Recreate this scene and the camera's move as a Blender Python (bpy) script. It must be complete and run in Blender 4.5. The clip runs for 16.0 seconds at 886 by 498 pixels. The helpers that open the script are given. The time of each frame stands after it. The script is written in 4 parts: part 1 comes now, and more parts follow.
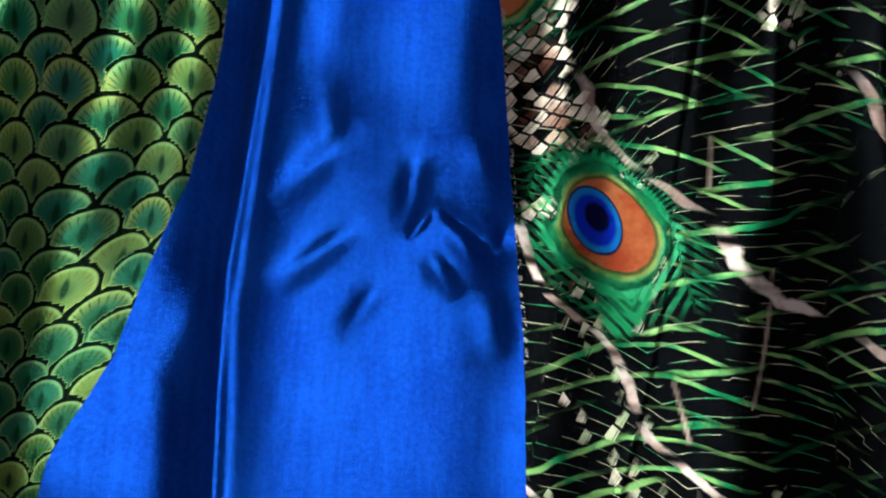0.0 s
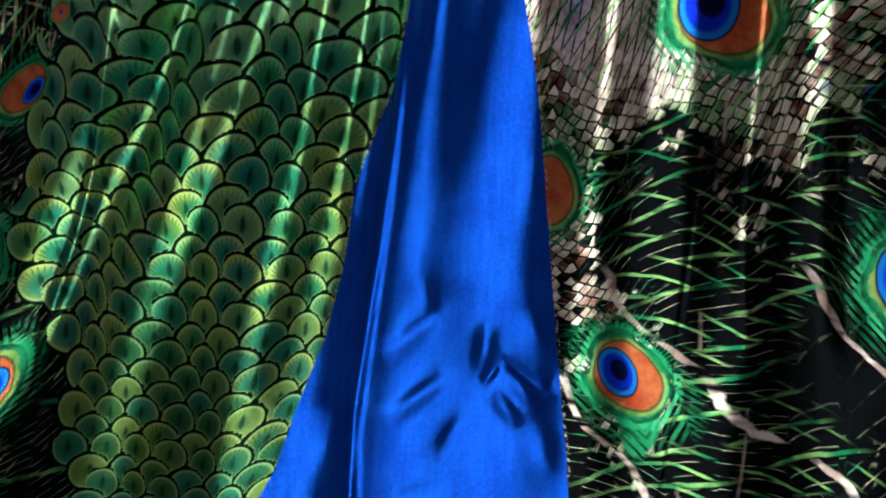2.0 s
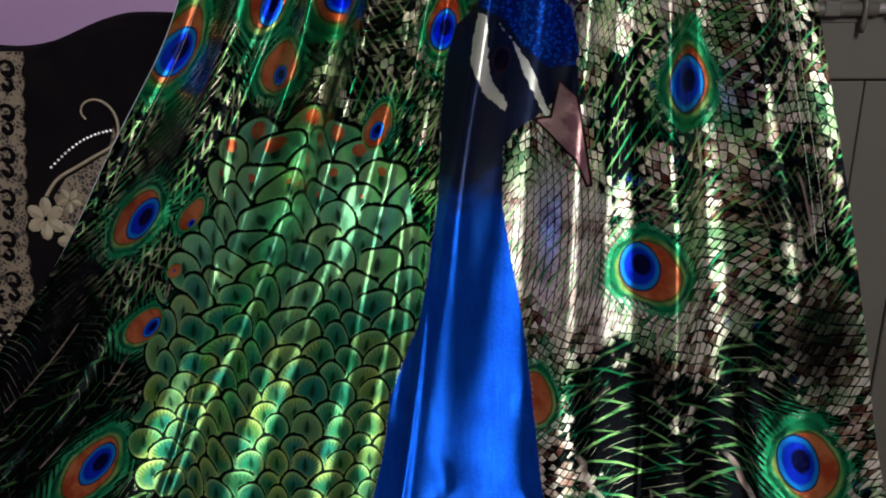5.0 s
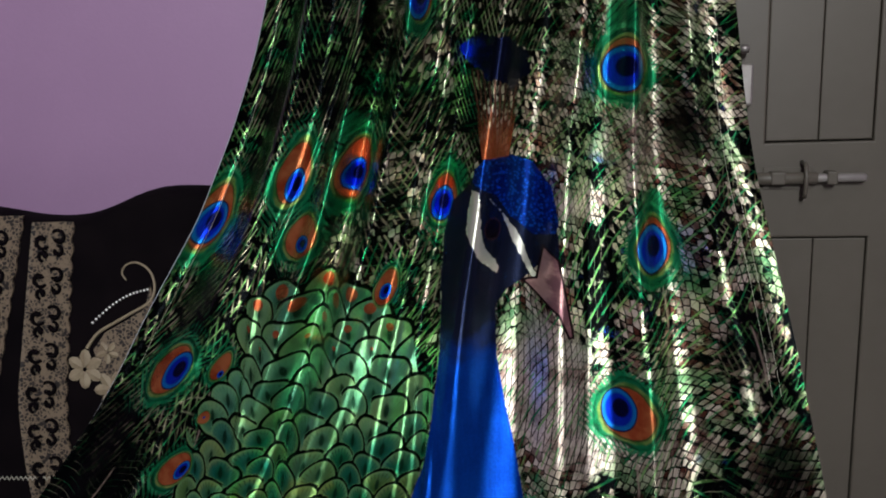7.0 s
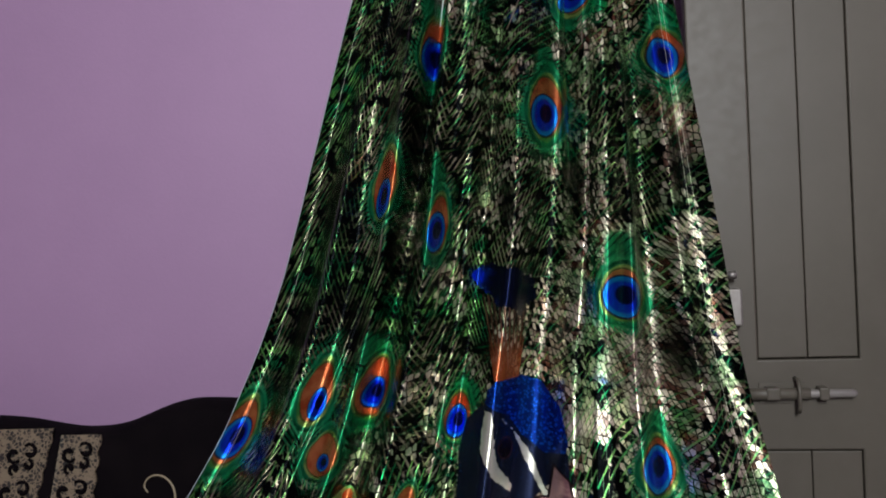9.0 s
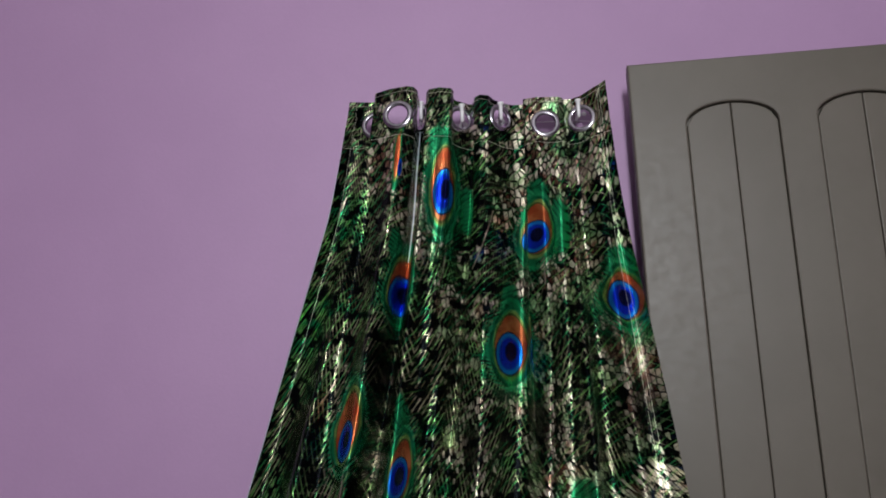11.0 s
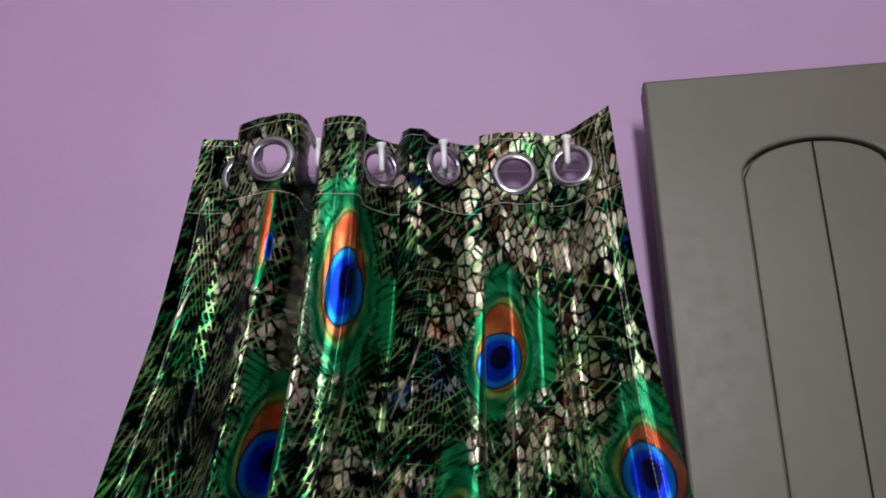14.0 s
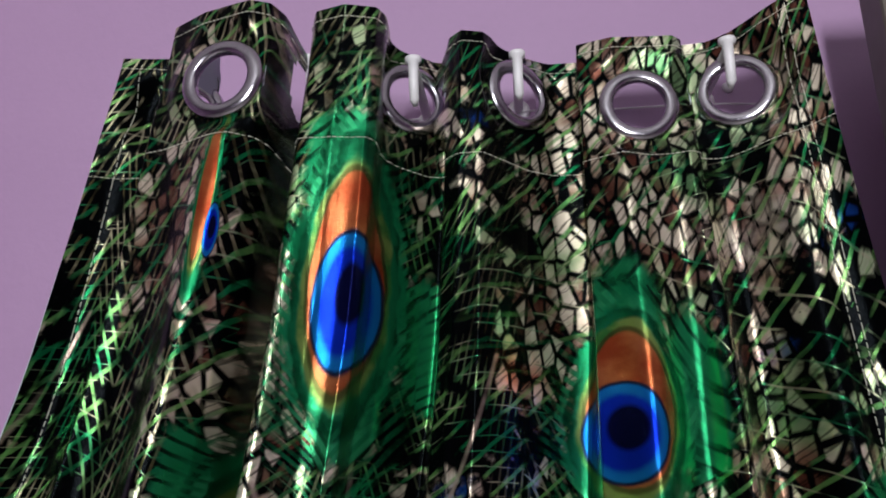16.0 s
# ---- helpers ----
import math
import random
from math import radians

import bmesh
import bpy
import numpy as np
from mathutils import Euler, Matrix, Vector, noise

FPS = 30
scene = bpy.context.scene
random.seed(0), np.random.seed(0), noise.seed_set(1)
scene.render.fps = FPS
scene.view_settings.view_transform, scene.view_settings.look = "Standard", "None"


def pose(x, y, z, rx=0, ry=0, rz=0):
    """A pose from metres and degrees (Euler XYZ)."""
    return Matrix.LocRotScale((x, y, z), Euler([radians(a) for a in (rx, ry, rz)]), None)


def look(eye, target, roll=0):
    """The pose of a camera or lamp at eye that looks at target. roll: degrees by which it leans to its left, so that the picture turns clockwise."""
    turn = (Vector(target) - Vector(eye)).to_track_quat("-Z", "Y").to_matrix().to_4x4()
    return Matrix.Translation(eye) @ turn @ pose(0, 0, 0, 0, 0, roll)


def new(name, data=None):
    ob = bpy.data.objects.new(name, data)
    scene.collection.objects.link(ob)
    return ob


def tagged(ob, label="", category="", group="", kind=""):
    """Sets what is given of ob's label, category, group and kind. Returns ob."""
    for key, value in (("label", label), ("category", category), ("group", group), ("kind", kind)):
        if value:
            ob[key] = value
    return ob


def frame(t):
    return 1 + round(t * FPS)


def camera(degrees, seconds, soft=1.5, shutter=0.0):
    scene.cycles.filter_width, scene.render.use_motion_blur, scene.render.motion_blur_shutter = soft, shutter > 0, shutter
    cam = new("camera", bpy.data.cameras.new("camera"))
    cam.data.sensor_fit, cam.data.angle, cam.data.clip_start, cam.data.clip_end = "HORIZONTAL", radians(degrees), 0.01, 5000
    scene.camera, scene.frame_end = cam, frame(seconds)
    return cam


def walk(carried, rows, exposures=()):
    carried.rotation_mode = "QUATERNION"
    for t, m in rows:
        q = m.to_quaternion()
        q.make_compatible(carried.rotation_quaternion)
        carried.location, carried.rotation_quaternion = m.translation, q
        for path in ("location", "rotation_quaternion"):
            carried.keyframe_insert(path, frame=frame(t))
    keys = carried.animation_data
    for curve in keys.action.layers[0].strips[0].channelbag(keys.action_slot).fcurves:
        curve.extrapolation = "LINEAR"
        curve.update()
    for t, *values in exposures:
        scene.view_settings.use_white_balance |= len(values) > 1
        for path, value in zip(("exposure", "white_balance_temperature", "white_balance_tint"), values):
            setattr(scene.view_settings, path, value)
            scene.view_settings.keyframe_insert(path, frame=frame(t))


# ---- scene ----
cam = camera(57.3, 16.0, soft=1.9)
PATH = [
    (0, (0.104, 0.081, 0.725), (0.061, 1.759, -0.363), 2.1),
    (0.5, (0.104, 0.068, 0.784), (0.035, 1.743, -0.306), 1.6),
    (1, (0.105, 0.038, 0.855), (0.002, 1.718, -0.225), 0.9),
    (1.5, (0.096, 0.0, 0.901), (-0.027, 1.699, -0.146), 0.5),
    (2, (0.08, -0.052, 0.934), (-0.063, 1.663, -0.085), -0.0),
    (2.5, (0.069, -0.11, 0.987), (-0.074, 1.635, 0.02), -0.1),
    (3, (0.072, -0.162, 1.031), (-0.077, 1.623, 0.141), -0.4),
    (3.5, (0.071, -0.195, 1.068), (-0.085, 1.614, 0.228), -0.9),
    (3.7, (0.07, -0.204, 1.075), (-0.092, 1.618, 0.265), -0.9),
    (5.8, (0.103, -0.333, 1.17), (-0.071, 1.562, 0.555), -2.0),
    (6, (0.101, -0.349, 1.175), (-0.075, 1.557, 0.593), -2.1),
    (6.5, (0.103, -0.384, 1.195), (-0.067, 1.55, 0.712), -2.1),
    (7, (0.106, -0.409, 1.22), (-0.062, 1.543, 0.82), -2.2),
    (7.5, (0.103, -0.437, 1.242), (-0.064, 1.533, 0.938), -2.3),
    (8, (0.096, -0.453, 1.263), (-0.067, 1.53, 1.062), -2.3),
    (8.5, (0.097, -0.476, 1.294), (-0.064, 1.515, 1.197), -2.4),
    (9, (0.093, -0.494, 1.319), (-0.063, 1.5, 1.326), -2.3),
    (9.5, (0.092, -0.511, 1.336), (-0.06, 1.48, 1.451), -2.0),
    (10, (0.093, -0.539, 1.357), (-0.045, 1.444, 1.579), -1.9),
    (10.2, (0.1, -0.555, 1.378), (-0.028, 1.425, 1.634), -1.9),
    (12.3, (0.194, -0.269, 1.532), (0.123, 1.64, 2.124), -1.9),
    (12.5, (0.207, -0.224, 1.551), (0.141, 1.687, 2.137), -1.9),
    (13, (0.221, -0.132, 1.574), (0.161, 1.781, 2.154), -2.0),
    (13.5, (0.215, -0.017, 1.616), (0.156, 1.904, 2.167), -2.1),
    (14, (0.204, 0.093, 1.664), (0.147, 2.018, 2.202), -2.2),
    (14.5, (0.209, 0.213, 1.696), (0.129, 2.139, 2.229), -2.2),
    (15, (0.225, 0.344, 1.723), (0.105, 2.268, 2.256), -2.0),
    (15.5, (0.209, 0.415, 1.746), (0.053, 2.34, 2.269), -1.7),
    (16, (0.171, 0.496, 1.773), (-0.005, 2.419, 2.293), -1.8),
]
walk(cam, [(t, look(eye, target, roll)) for t, eye, target, roll in PATH],
     exposures=[(0, -1.08), (1.0, -1.02), (2.5, -0.85), (3.7, -0.65), (6.5, -0.55), (9, -0.4), (12.5, -0.38), (14, -0.2), (16, -0.25)])

# ---- light ----
world = bpy.data.worlds.new("world")
scene.world = world
world.use_nodes = True
world.node_tree.nodes["Background"].inputs[0].default_value = (0.75, 0.8, 1.0, 1)
world.node_tree.nodes["Background"].inputs[1].default_value = 0.03
WALL_Y = 1.16
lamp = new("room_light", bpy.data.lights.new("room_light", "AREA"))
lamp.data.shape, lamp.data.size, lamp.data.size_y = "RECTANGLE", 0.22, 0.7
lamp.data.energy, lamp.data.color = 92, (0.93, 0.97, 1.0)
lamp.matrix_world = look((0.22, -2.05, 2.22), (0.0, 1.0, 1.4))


# ---- materials ----
class Val:
    """A socket of a node tree, with arithmetic."""

    def __init__(self, tree, socket):
        self.tree, self.socket = tree, socket

    def math(self, op, *others):
        n = self.tree.nodes.new("ShaderNodeMath")
        n.operation = op
        for i, v in enumerate((self, *others)):
            if isinstance(v, Val):
                self.tree.links.new(v.socket, n.inputs[i])
            else:
                n.inputs[i].default_value = v
        return Val(self.tree, n.outputs[0])

    def __add__(self, o):
        return self.math("ADD", o)

    def __sub__(self, o):
        return self.math("SUBTRACT", o)

    def __mul__(self, o):
        return self.math("MULTIPLY", o)

    def sin(self):
        return self.math("SINE")

    def absolute(self):
        return self.math("ABSOLUTE")

    def most(self, o):
        return self.math("MAXIMUM", o)

    def least(self, o):
        return self.math("MINIMUM", o)

    def ramp(self, a, b):
        """0 at a, 1 at b, smooth between."""
        n = self.tree.nodes.new("ShaderNodeMapRange")
        n.interpolation_type = "SMOOTHSTEP"
        lo, hi, flip = (a, b, False) if a < b else (b, a, True)
        n.inputs["From Min"].default_value, n.inputs["From Max"].default_value = lo, hi
        n.inputs["To Min"].default_value, n.inputs["To Max"].default_value = (1, 0) if flip else (0, 1)
        self.tree.links.new(self.socket, n.inputs["Value"])
        return Val(self.tree, n.outputs["Result"])


class Paint:
    """A material with a Principled shader, and short ways to its nodes."""

    def __init__(self, name, rough=0.5, metal=0.0):
        self.mat = bpy.data.materials.new(name)
        self.mat.use_nodes = True
        self.tree = self.mat.node_tree
        self.bsdf = self.tree.nodes["Principled BSDF"]
        self.bsdf.inputs["Roughness"].default_value = rough
        self.bsdf.inputs["Metallic"].default_value = metal

    def place(self, uv=False):
        n = self.tree.nodes.new("ShaderNodeTexCoord")
        return n.outputs["UV" if uv else "Object"]

    def stretch(self, vector, scale):
        n = self.tree.nodes.new("ShaderNodeMapping")
        n.inputs["Scale"].default_value = scale
        self.tree.links.new(vector, n.inputs["Vector"])
        return n.outputs[0]

    def noise(self, vector, scale, detail=3.0, rough=0.55):
        n = self.tree.nodes.new("ShaderNodeTexNoise")
        n.inputs["Scale"].default_value, n.inputs["Detail"].default_value, n.inputs["Roughness"].default_value = scale, detail, rough
        self.tree.links.new(vector, n.inputs["Vector"])
        return Val(self.tree, n.outputs["Fac"])

    def edges(self, vector, scale):
        n = self.tree.nodes.new("ShaderNodeTexVoronoi")
        n.feature = "DISTANCE_TO_EDGE"
        n.inputs["Scale"].default_value = scale
        self.tree.links.new(vector, n.inputs["Vector"])
        return Val(self.tree, n.outputs["Distance"])

    def join(self, x, y):
        n = self.tree.nodes.new("ShaderNodeCombineXYZ")
        self.tree.links.new(x.socket, n.inputs[0])
        self.tree.links.new(y.socket, n.inputs[1])
        return n.outputs[0]

    def tiles(self, vector, scale, loose):
        """Uneven cells: the distance to their edges, and a random value for each."""
        out = []
        for feature, socket in (("DISTANCE_TO_EDGE", "Distance"), ("F1", "Color")):
            n = self.tree.nodes.new("ShaderNodeTexVoronoi")
            n.voronoi_dimensions = "2D"
            n.feature = feature
            n.inputs["Scale"].default_value, n.inputs["Randomness"].default_value = scale, loose
            self.tree.links.new(vector, n.inputs["Vector"])
            out.append(n.outputs[socket])
        split = self.tree.nodes.new("ShaderNodeSeparateColor")
        self.tree.links.new(out[1], split.inputs[0])
        return Val(self.tree, out[0]), Val(self.tree, split.outputs[0])

    def blend(self, fac, a, b):
        return a + (b - a) * fac

    def cells(self, vector, scale):
        n = self.tree.nodes.new("ShaderNodeTexVoronoi")
        n.inputs["Scale"].default_value = scale
        self.tree.links.new(vector, n.inputs["Vector"])
        return Val(self.tree, n.outputs["Distance"])

    def field(self, name):
        n = self.tree.nodes.new("ShaderNodeAttribute")
        n.attribute_name = name
        return Val(self.tree, n.outputs["Fac"])

    def mix(self, fac, a, b):
        n = self.tree.nodes.new("ShaderNodeMix")
        n.data_type = "RGBA"
        for key, v in ((0, fac), (6, a), (7, b)):
            if isinstance(v, Val):
                self.tree.links.new(v.socket, n.inputs[key])
            elif key:
                n.inputs[key].default_value = (*v, 1)
            else:
                n.inputs[key].default_value = v
        return Val(self.tree, n.outputs[2])

    def colour(self, v):
        if isinstance(v, Val):
            self.tree.links.new(v.socket, self.bsdf.inputs["Base Color"])
        else:
            self.bsdf.inputs["Base Color"].default_value = (*v, 1)

    def set(self, key, v):
        if isinstance(v, Val):
            self.tree.links.new(v.socket, self.bsdf.inputs[key])
        else:
            self.bsdf.inputs[key].default_value = v

    def bump(self, height, strength=0.3, distance=0.001):
        n = self.tree.nodes.new("ShaderNodeBump")
        n.inputs["Strength"].default_value, n.inputs["Distance"].default_value = strength, distance
        self.tree.links.new(height.socket, n.inputs["Height"])
        self.tree.links.new(n.outputs[0], self.bsdf.inputs["Normal"])


def worn(name, a, b, rough, scale, grain, bump=0.15, metal=0.0, shine=0.5):
    """Two near tones in soft patches, with a fine grain in relief."""
    p = Paint(name, rough, metal)
    at = p.place()
    soft, fine = p.noise(at, scale, 4), p.noise(at, grain, 3)
    p.colour(p.mix((soft * 0.75 + fine * 0.25).ramp(0.3, 0.7), a, b))
    p.set("Roughness", fine * 0.2 + (rough - 0.1))
    p.bump(fine + soft * 2.0, bump, 0.002)
    p.set("Specular IOR Level", shine)
    return p.mat


def openwork(name, thread, ground):
    """Threads in a close irregular mesh over a dark ground."""
    p = Paint(name, 0.6)
    at = p.place()
    fine, mesh = p.noise(at, 70, 3), p.edges(at, 130)
    c = p.mix(mesh.ramp(0.16, 0.08) * fine.ramp(0.3, 0.45), ground, thread)
    c = p.mix(fine.ramp(0.50, 0.62), c, thread)
    p.colour(p.mix(p.noise(at, 600, 2) * 0.5, c, ground))
    p.bump(mesh, 0.5, 0.002)
    return p.mat


WALL_PAINT = worn("lavender_wall_paint", (0.385, 0.232, 0.392), (0.415, 0.252, 0.42), 0.55, 3.0, 160, 0.12)
CEILING_PAINT = worn("white_ceiling_paint", (0.75, 0.74, 0.72), (0.8, 0.79, 0.77), 0.7, 2.0, 90)
FLOOR_TILE = worn("grey_floor_tile", (0.46, 0.44, 0.41), (0.55, 0.53, 0.5), 0.35, 5.0, 60)
DOOR_PAINT = worn("grey_brown_door_paint", (0.092, 0.078, 0.061), (0.107, 0.091, 0.072), 0.48, 5.0, 60, 0.04)
STEEL = worn("dull_steel", (0.30, 0.27, 0.25), (0.40, 0.37, 0.35), 0.42, 30, 400, 0.05, 0.6)
CHROME = worn("eyelet_chrome", (0.36, 0.33, 0.37), (0.46, 0.43, 0.47), 0.2, 60, 500, 0.03, 1.0)
PLASTIC = worn("white_plastic", (0.74, 0.70, 0.72), (0.8, 0.77, 0.78), 0.4, 40, 300, 0.05)
THREAD = worn("cream_thread", (0.45, 0.42, 0.34), (0.6, 0.57, 0.48), 0.7, 90, 900, 0.1)
LINING = worn("pale_cloth_reverse", (0.50, 0.53, 0.60), (0.56, 0.59, 0.66), 0.6, 20, 700, 0.1)
VELVET = worn("black_velvet", (0.003, 0.002, 0.003), (0.006, 0.004, 0.005), 0.9, 12, 500, 0.3, shine=0.06)
GOLD_LACE = openwork("antique_gold_lace", (0.26, 0.19, 0.125), (0.012, 0.008, 0.007))
GOLD_THREAD = worn("pale_gold_thread", (0.25, 0.19, 0.12), (0.36, 0.29, 0.19), 0.5, 40, 500, 0.5)
BEAD = worn("silver_bead", (0.5, 0.48, 0.46), (0.7, 0.68, 0.65), 0.3, 50, 300, 0.05, 0.4)


def satin_print():
    """The printed satin. The outlines of its shapes are fields of the cloth; lines and tones are drawn here."""
    p = Paint("printed_satin", 0.34, 0.71)
    uv = p.place(uv=True)
    wob = p.noise(uv, 38, 3)
    big, mid, tone = p.noise(p.stretch(uv, (1.35, 0.42, 1.0)), 7.5, 3), p.noise(uv, 17, 3), p.noise(uv, 31, 4)
    grain = p.noise(uv, 260, 2)
    side = p.field("side")
    ph1 = p.field("barb_a") + wob * 0.8 + mid * 1.8
    ph2 = p.field("barb_b") + wob * 0.8 + big * 3.0
    patch_mask = p.field("patch_mask")
    # plumage ground: pale cells behind a dark net, and thin barbs over black
    height = p.field("height")
    warp = (wob - 0.5) * 1.6 + (tone - 0.5) * 1.5
    across, along, slant = p.field("net_a") + warp * 0.6, p.field("net_b") + warp * 0.9 + (mid - 0.5) * 2.0, p.field("net_c") + warp
    swell = (tone - 0.5) * 0.7 + (mid - 0.5) * 0.7
    tilted = (slant.sin().absolute() + swell).ramp(0.12, 0.34)
    square_edge, square_tone = p.tiles(p.join(across * (1 / math.pi), along * (1 / math.pi)), 1.0, 0.5)
    lozenge_edge, lozenge_tone = p.tiles(p.join(slant * (1 / math.pi), along * (1 / math.pi)), 1.0, 0.42)
    raised = (height + (mid - 0.5) * 0.5).ramp(0.98, 1.06)
    cell_edge, cell_tone = p.blend(raised, lozenge_edge, square_edge), p.blend(raised, lozenge_tone, square_tone)
    shard_edge, shard_tone = p.tiles(p.stretch(uv, (1.0, 0.45, 1.0)), 125, 0.95)
    high = (height + (big - 0.5) * 0.7).ramp(1.75, 1.98)
    hatch = ((p.field("net_c") * 0.77 + warp * 1.3).sin().absolute() + swell * 0.5).ramp(0.10, 0.30)
    strands = p.blend(p.noise(uv, 9, 2).ramp(0.44, 0.56), hatch * 0.5 + 0.5, tilted)
    cells = (cell_edge + swell * 0.12).ramp(0.05, 0.15) * strands
    shards = (shard_edge + (wob - 0.5) * 0.20 + swell * 0.08).ramp(0.07, 0.22) * (tilted * 0.7 + 0.3) * (hatch * 0.6 + 0.4)
    net, pick = p.blend(high, cells, shards), p.blend(high, cell_tone, shard_tone)
    low = (height + (mid - 0.5) * 0.2).ramp(0.86, 0.66)
    # Fewer pale cells higher up: darker print that also makes up for weak fold shade.
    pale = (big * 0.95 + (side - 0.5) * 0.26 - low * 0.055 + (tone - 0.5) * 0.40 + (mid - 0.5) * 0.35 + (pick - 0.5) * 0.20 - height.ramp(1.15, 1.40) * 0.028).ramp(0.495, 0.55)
    tan = p.mix((tone * 0.5 + pick * 0.45).ramp(0.30, 0.68), (0.095, 0.030, 0.021), (0.34, 0.20, 0.135))
    tan = p.mix((mid * 0.45 + pick * 0.28 + wob * 0.35 + (side - 0.5) * 0.06 - high * 0.03).ramp(0.50, 0.66), tan, (0.80, 0.70, 0.55))
    tan = p.mix(p.noise(uv, 13, 2).ramp(0.63, 0.70) * 0.6, tan, (0.34, 0.07, 0.04))
    tan = p.mix(p.noise(uv, 11, 2).ramp(0.50, 0.60) * 0.75, tan, p.mix(pick, (0.05, 0.22, 0.09), (0.36, 0.52, 0.26)))
    cream = (side + (tone - 0.5) * 1.2).ramp(1.0, 1.9) * 0.8
    thin = (across.sin().absolute() + swell * 0.3).ramp(0.16, 0.42) * ((p.field("net_c") * 0.8 + warp).sin().absolute() + swell * 0.3).ramp(0.13, 0.36)
    net = p.blend(cream, net, thin)
    tan = p.mix(cream * 0.85, tan, p.mix(tone.ramp(0.4, 0.6), (0.50, 0.37, 0.31), (0.82, 0.72, 0.64)))
    c = p.mix(net * pale * patch_mask * grain.ramp(0.15, 0.35), (0.002, 0.0025, 0.003), tan)
    blue = mid.ramp(0.58, 0.66) * net * big.ramp(0.5, 0.40) * side.ramp(0.7, 0.9) * (cream * -1.0 + 1.0)
    c = p.mix(blue * cream.ramp(0.25, 0.0) * 0.7, c, (0.01, 0.06, 0.30))
    broken = p.noise(uv, 42, 2)
    upper = (height + (mid - 0.5) * 0.3).ramp(0.78, 0.95)
    barb = (p.field("vane") + warp * 0.8).sin()
    straw = p.mix(tone.ramp(0.40, 0.60), (0.08, 0.065, 0.03), (0.38, 0.34, 0.23))
    green_barb = p.mix(tone.ramp(0.40, 0.58), (0.008, 0.16, 0.06), (0.16, 0.42, 0.12))
    c = p.mix(barb.ramp(0.45, 0.85) * broken.ramp(0.40, 0.54) * (pale * -0.75 + 1.0) * (patch_mask * 0.8 + 0.2) * upper * side.ramp(0.9, 0.5), c, p.mix(p.noise(uv, 6.5, 2).ramp(0.50, 0.60), straw, green_barb))
    leaf = p.mix(tone.ramp(0.40, 0.58), (0.008, 0.20, 0.070), (0.22, 0.48, 0.14))
    gaps = p.noise(p.stretch(uv, (0.3, 1.6, 1.0)), 26, 2)
    drift = (p.field("drift_a") + (wob - 0.5) * 1.2 + (mid - 0.5) * 3.0).sin().ramp(0.80, 0.97) * gaps.ramp(0.46, 0.58)
    drift = drift.most((p.field("drift_b") + (wob - 0.5) * 1.2 + (mid - 0.5) * 2.0).sin().ramp(0.84, 0.98) * gaps.ramp(0.54, 0.42))
    tufts = p.noise(uv, 5.5, 2)
    lowly = (height + (big - 0.5) * 0.4).ramp(0.88, 0.66) * 0.75 + tufts.ramp(0.55, 0.62) * 0.25
    c = p.mix(drift * tufts.ramp(0.40, 0.52) * (patch_mask * 0.85 + 0.15) * lowly, c, leaf)
    # crossing green lines over the pale net; fainter higher up, likewise for fold shade
    c = p.mix((p.field("net_c") * 1.35 + warp).sin().ramp(0.68, 0.92) * broken.ramp(0.40, 0.52) * tufts.ramp(0.64, 0.52) * patch_mask * upper * (height.ramp(1.15, 1.4) * -0.35 + 1.0), c, leaf)
    stray = (ph1 * 0.9 + ph2 * 0.8).sin().ramp(0.94, 0.99) * broken.ramp(0.42, 0.56)
    c = p.mix(stray * patch_mask * 0.6, c, p.mix(tone.ramp(0.4, 0.6), (0.03, 0.24, 0.10), (0.50, 0.46, 0.32)))
    twig = (p.field("twig") + (wob - 0.5) * 0.5 + (mid - 0.5) * 0.8).sin().ramp(0.968, 0.995) * gaps.ramp(0.40, 0.52) * (height + (big - 0.5) * 0.3).ramp(0.74, 0.62)
    c = p.mix(twig, c, p.mix(tone.ramp(0.4, 0.6), (0.30, 0.21, 0.17), (0.66, 0.56, 0.49)))
    quill = p.field("quill")
    c = p.mix(quill * mid.ramp(0.42, 0.55) * 0.7, c, (0.50, 0.38, 0.31))
    verdant = p.field("verdant") + (tone - 0.5) * 0.5 + (mid - 0.5) * 0.4
    c = p.mix(verdant.ramp(0.40, 0.62), c, p.mix((ph1 * 1.7 + wob * 3.0).sin().ramp(0.2, 0.9) * verdant.ramp(1.1, 0.6), p.mix(tone, (0.006, 0.13, 0.05), (0.02, 0.27, 0.10)), (0.003, 0.02, 0.010)))
    # round the eyes of the feathers
    er, eb = p.field("eye_ring") + (wob - 0.5) * 0.14, p.field("eye_blue") + (wob - 0.5) * 0.08
    sweep = (er * 15.0 + wob * 5.0 + mid * 4.0).sin()
    plume = p.mix((p.blend(er.ramp(1.6, 2.2), sweep, (ph1 * 2.0 + grain * 2.0).sin())).ramp(-0.7, 0.5), (0.004, 0.065, 0.026), p.mix(tone.ramp(0.4, 0.6), (0.008, 0.20, 0.075), (0.04, 0.36, 0.15)))
    ragged = er + (tone - 0.5) * 1.1 + (mid - 0.5) * 0.7
    c = p.mix(ragged.ramp(2.2, 1.35) * (ph1 * 2.6).sin().ramp(-0.6, 0.3).most(ragged.ramp(1.6, 1.3)), c, plume)
    c = p.mix(ragged.ramp(1.38, 1.10) * 0.75, c, p.mix(tone, (0.006, 0.14, 0.055), (0.02, 0.27, 0.10)))
    c = p.mix((er + (mid - 0.5) * 0.5).ramp(1.20, 1.10) * 0.7, c, p.mix(tone.ramp(0.35, 0.6), (0.05, 0.18, 0.03), (0.30, 0.33, 0.07)))
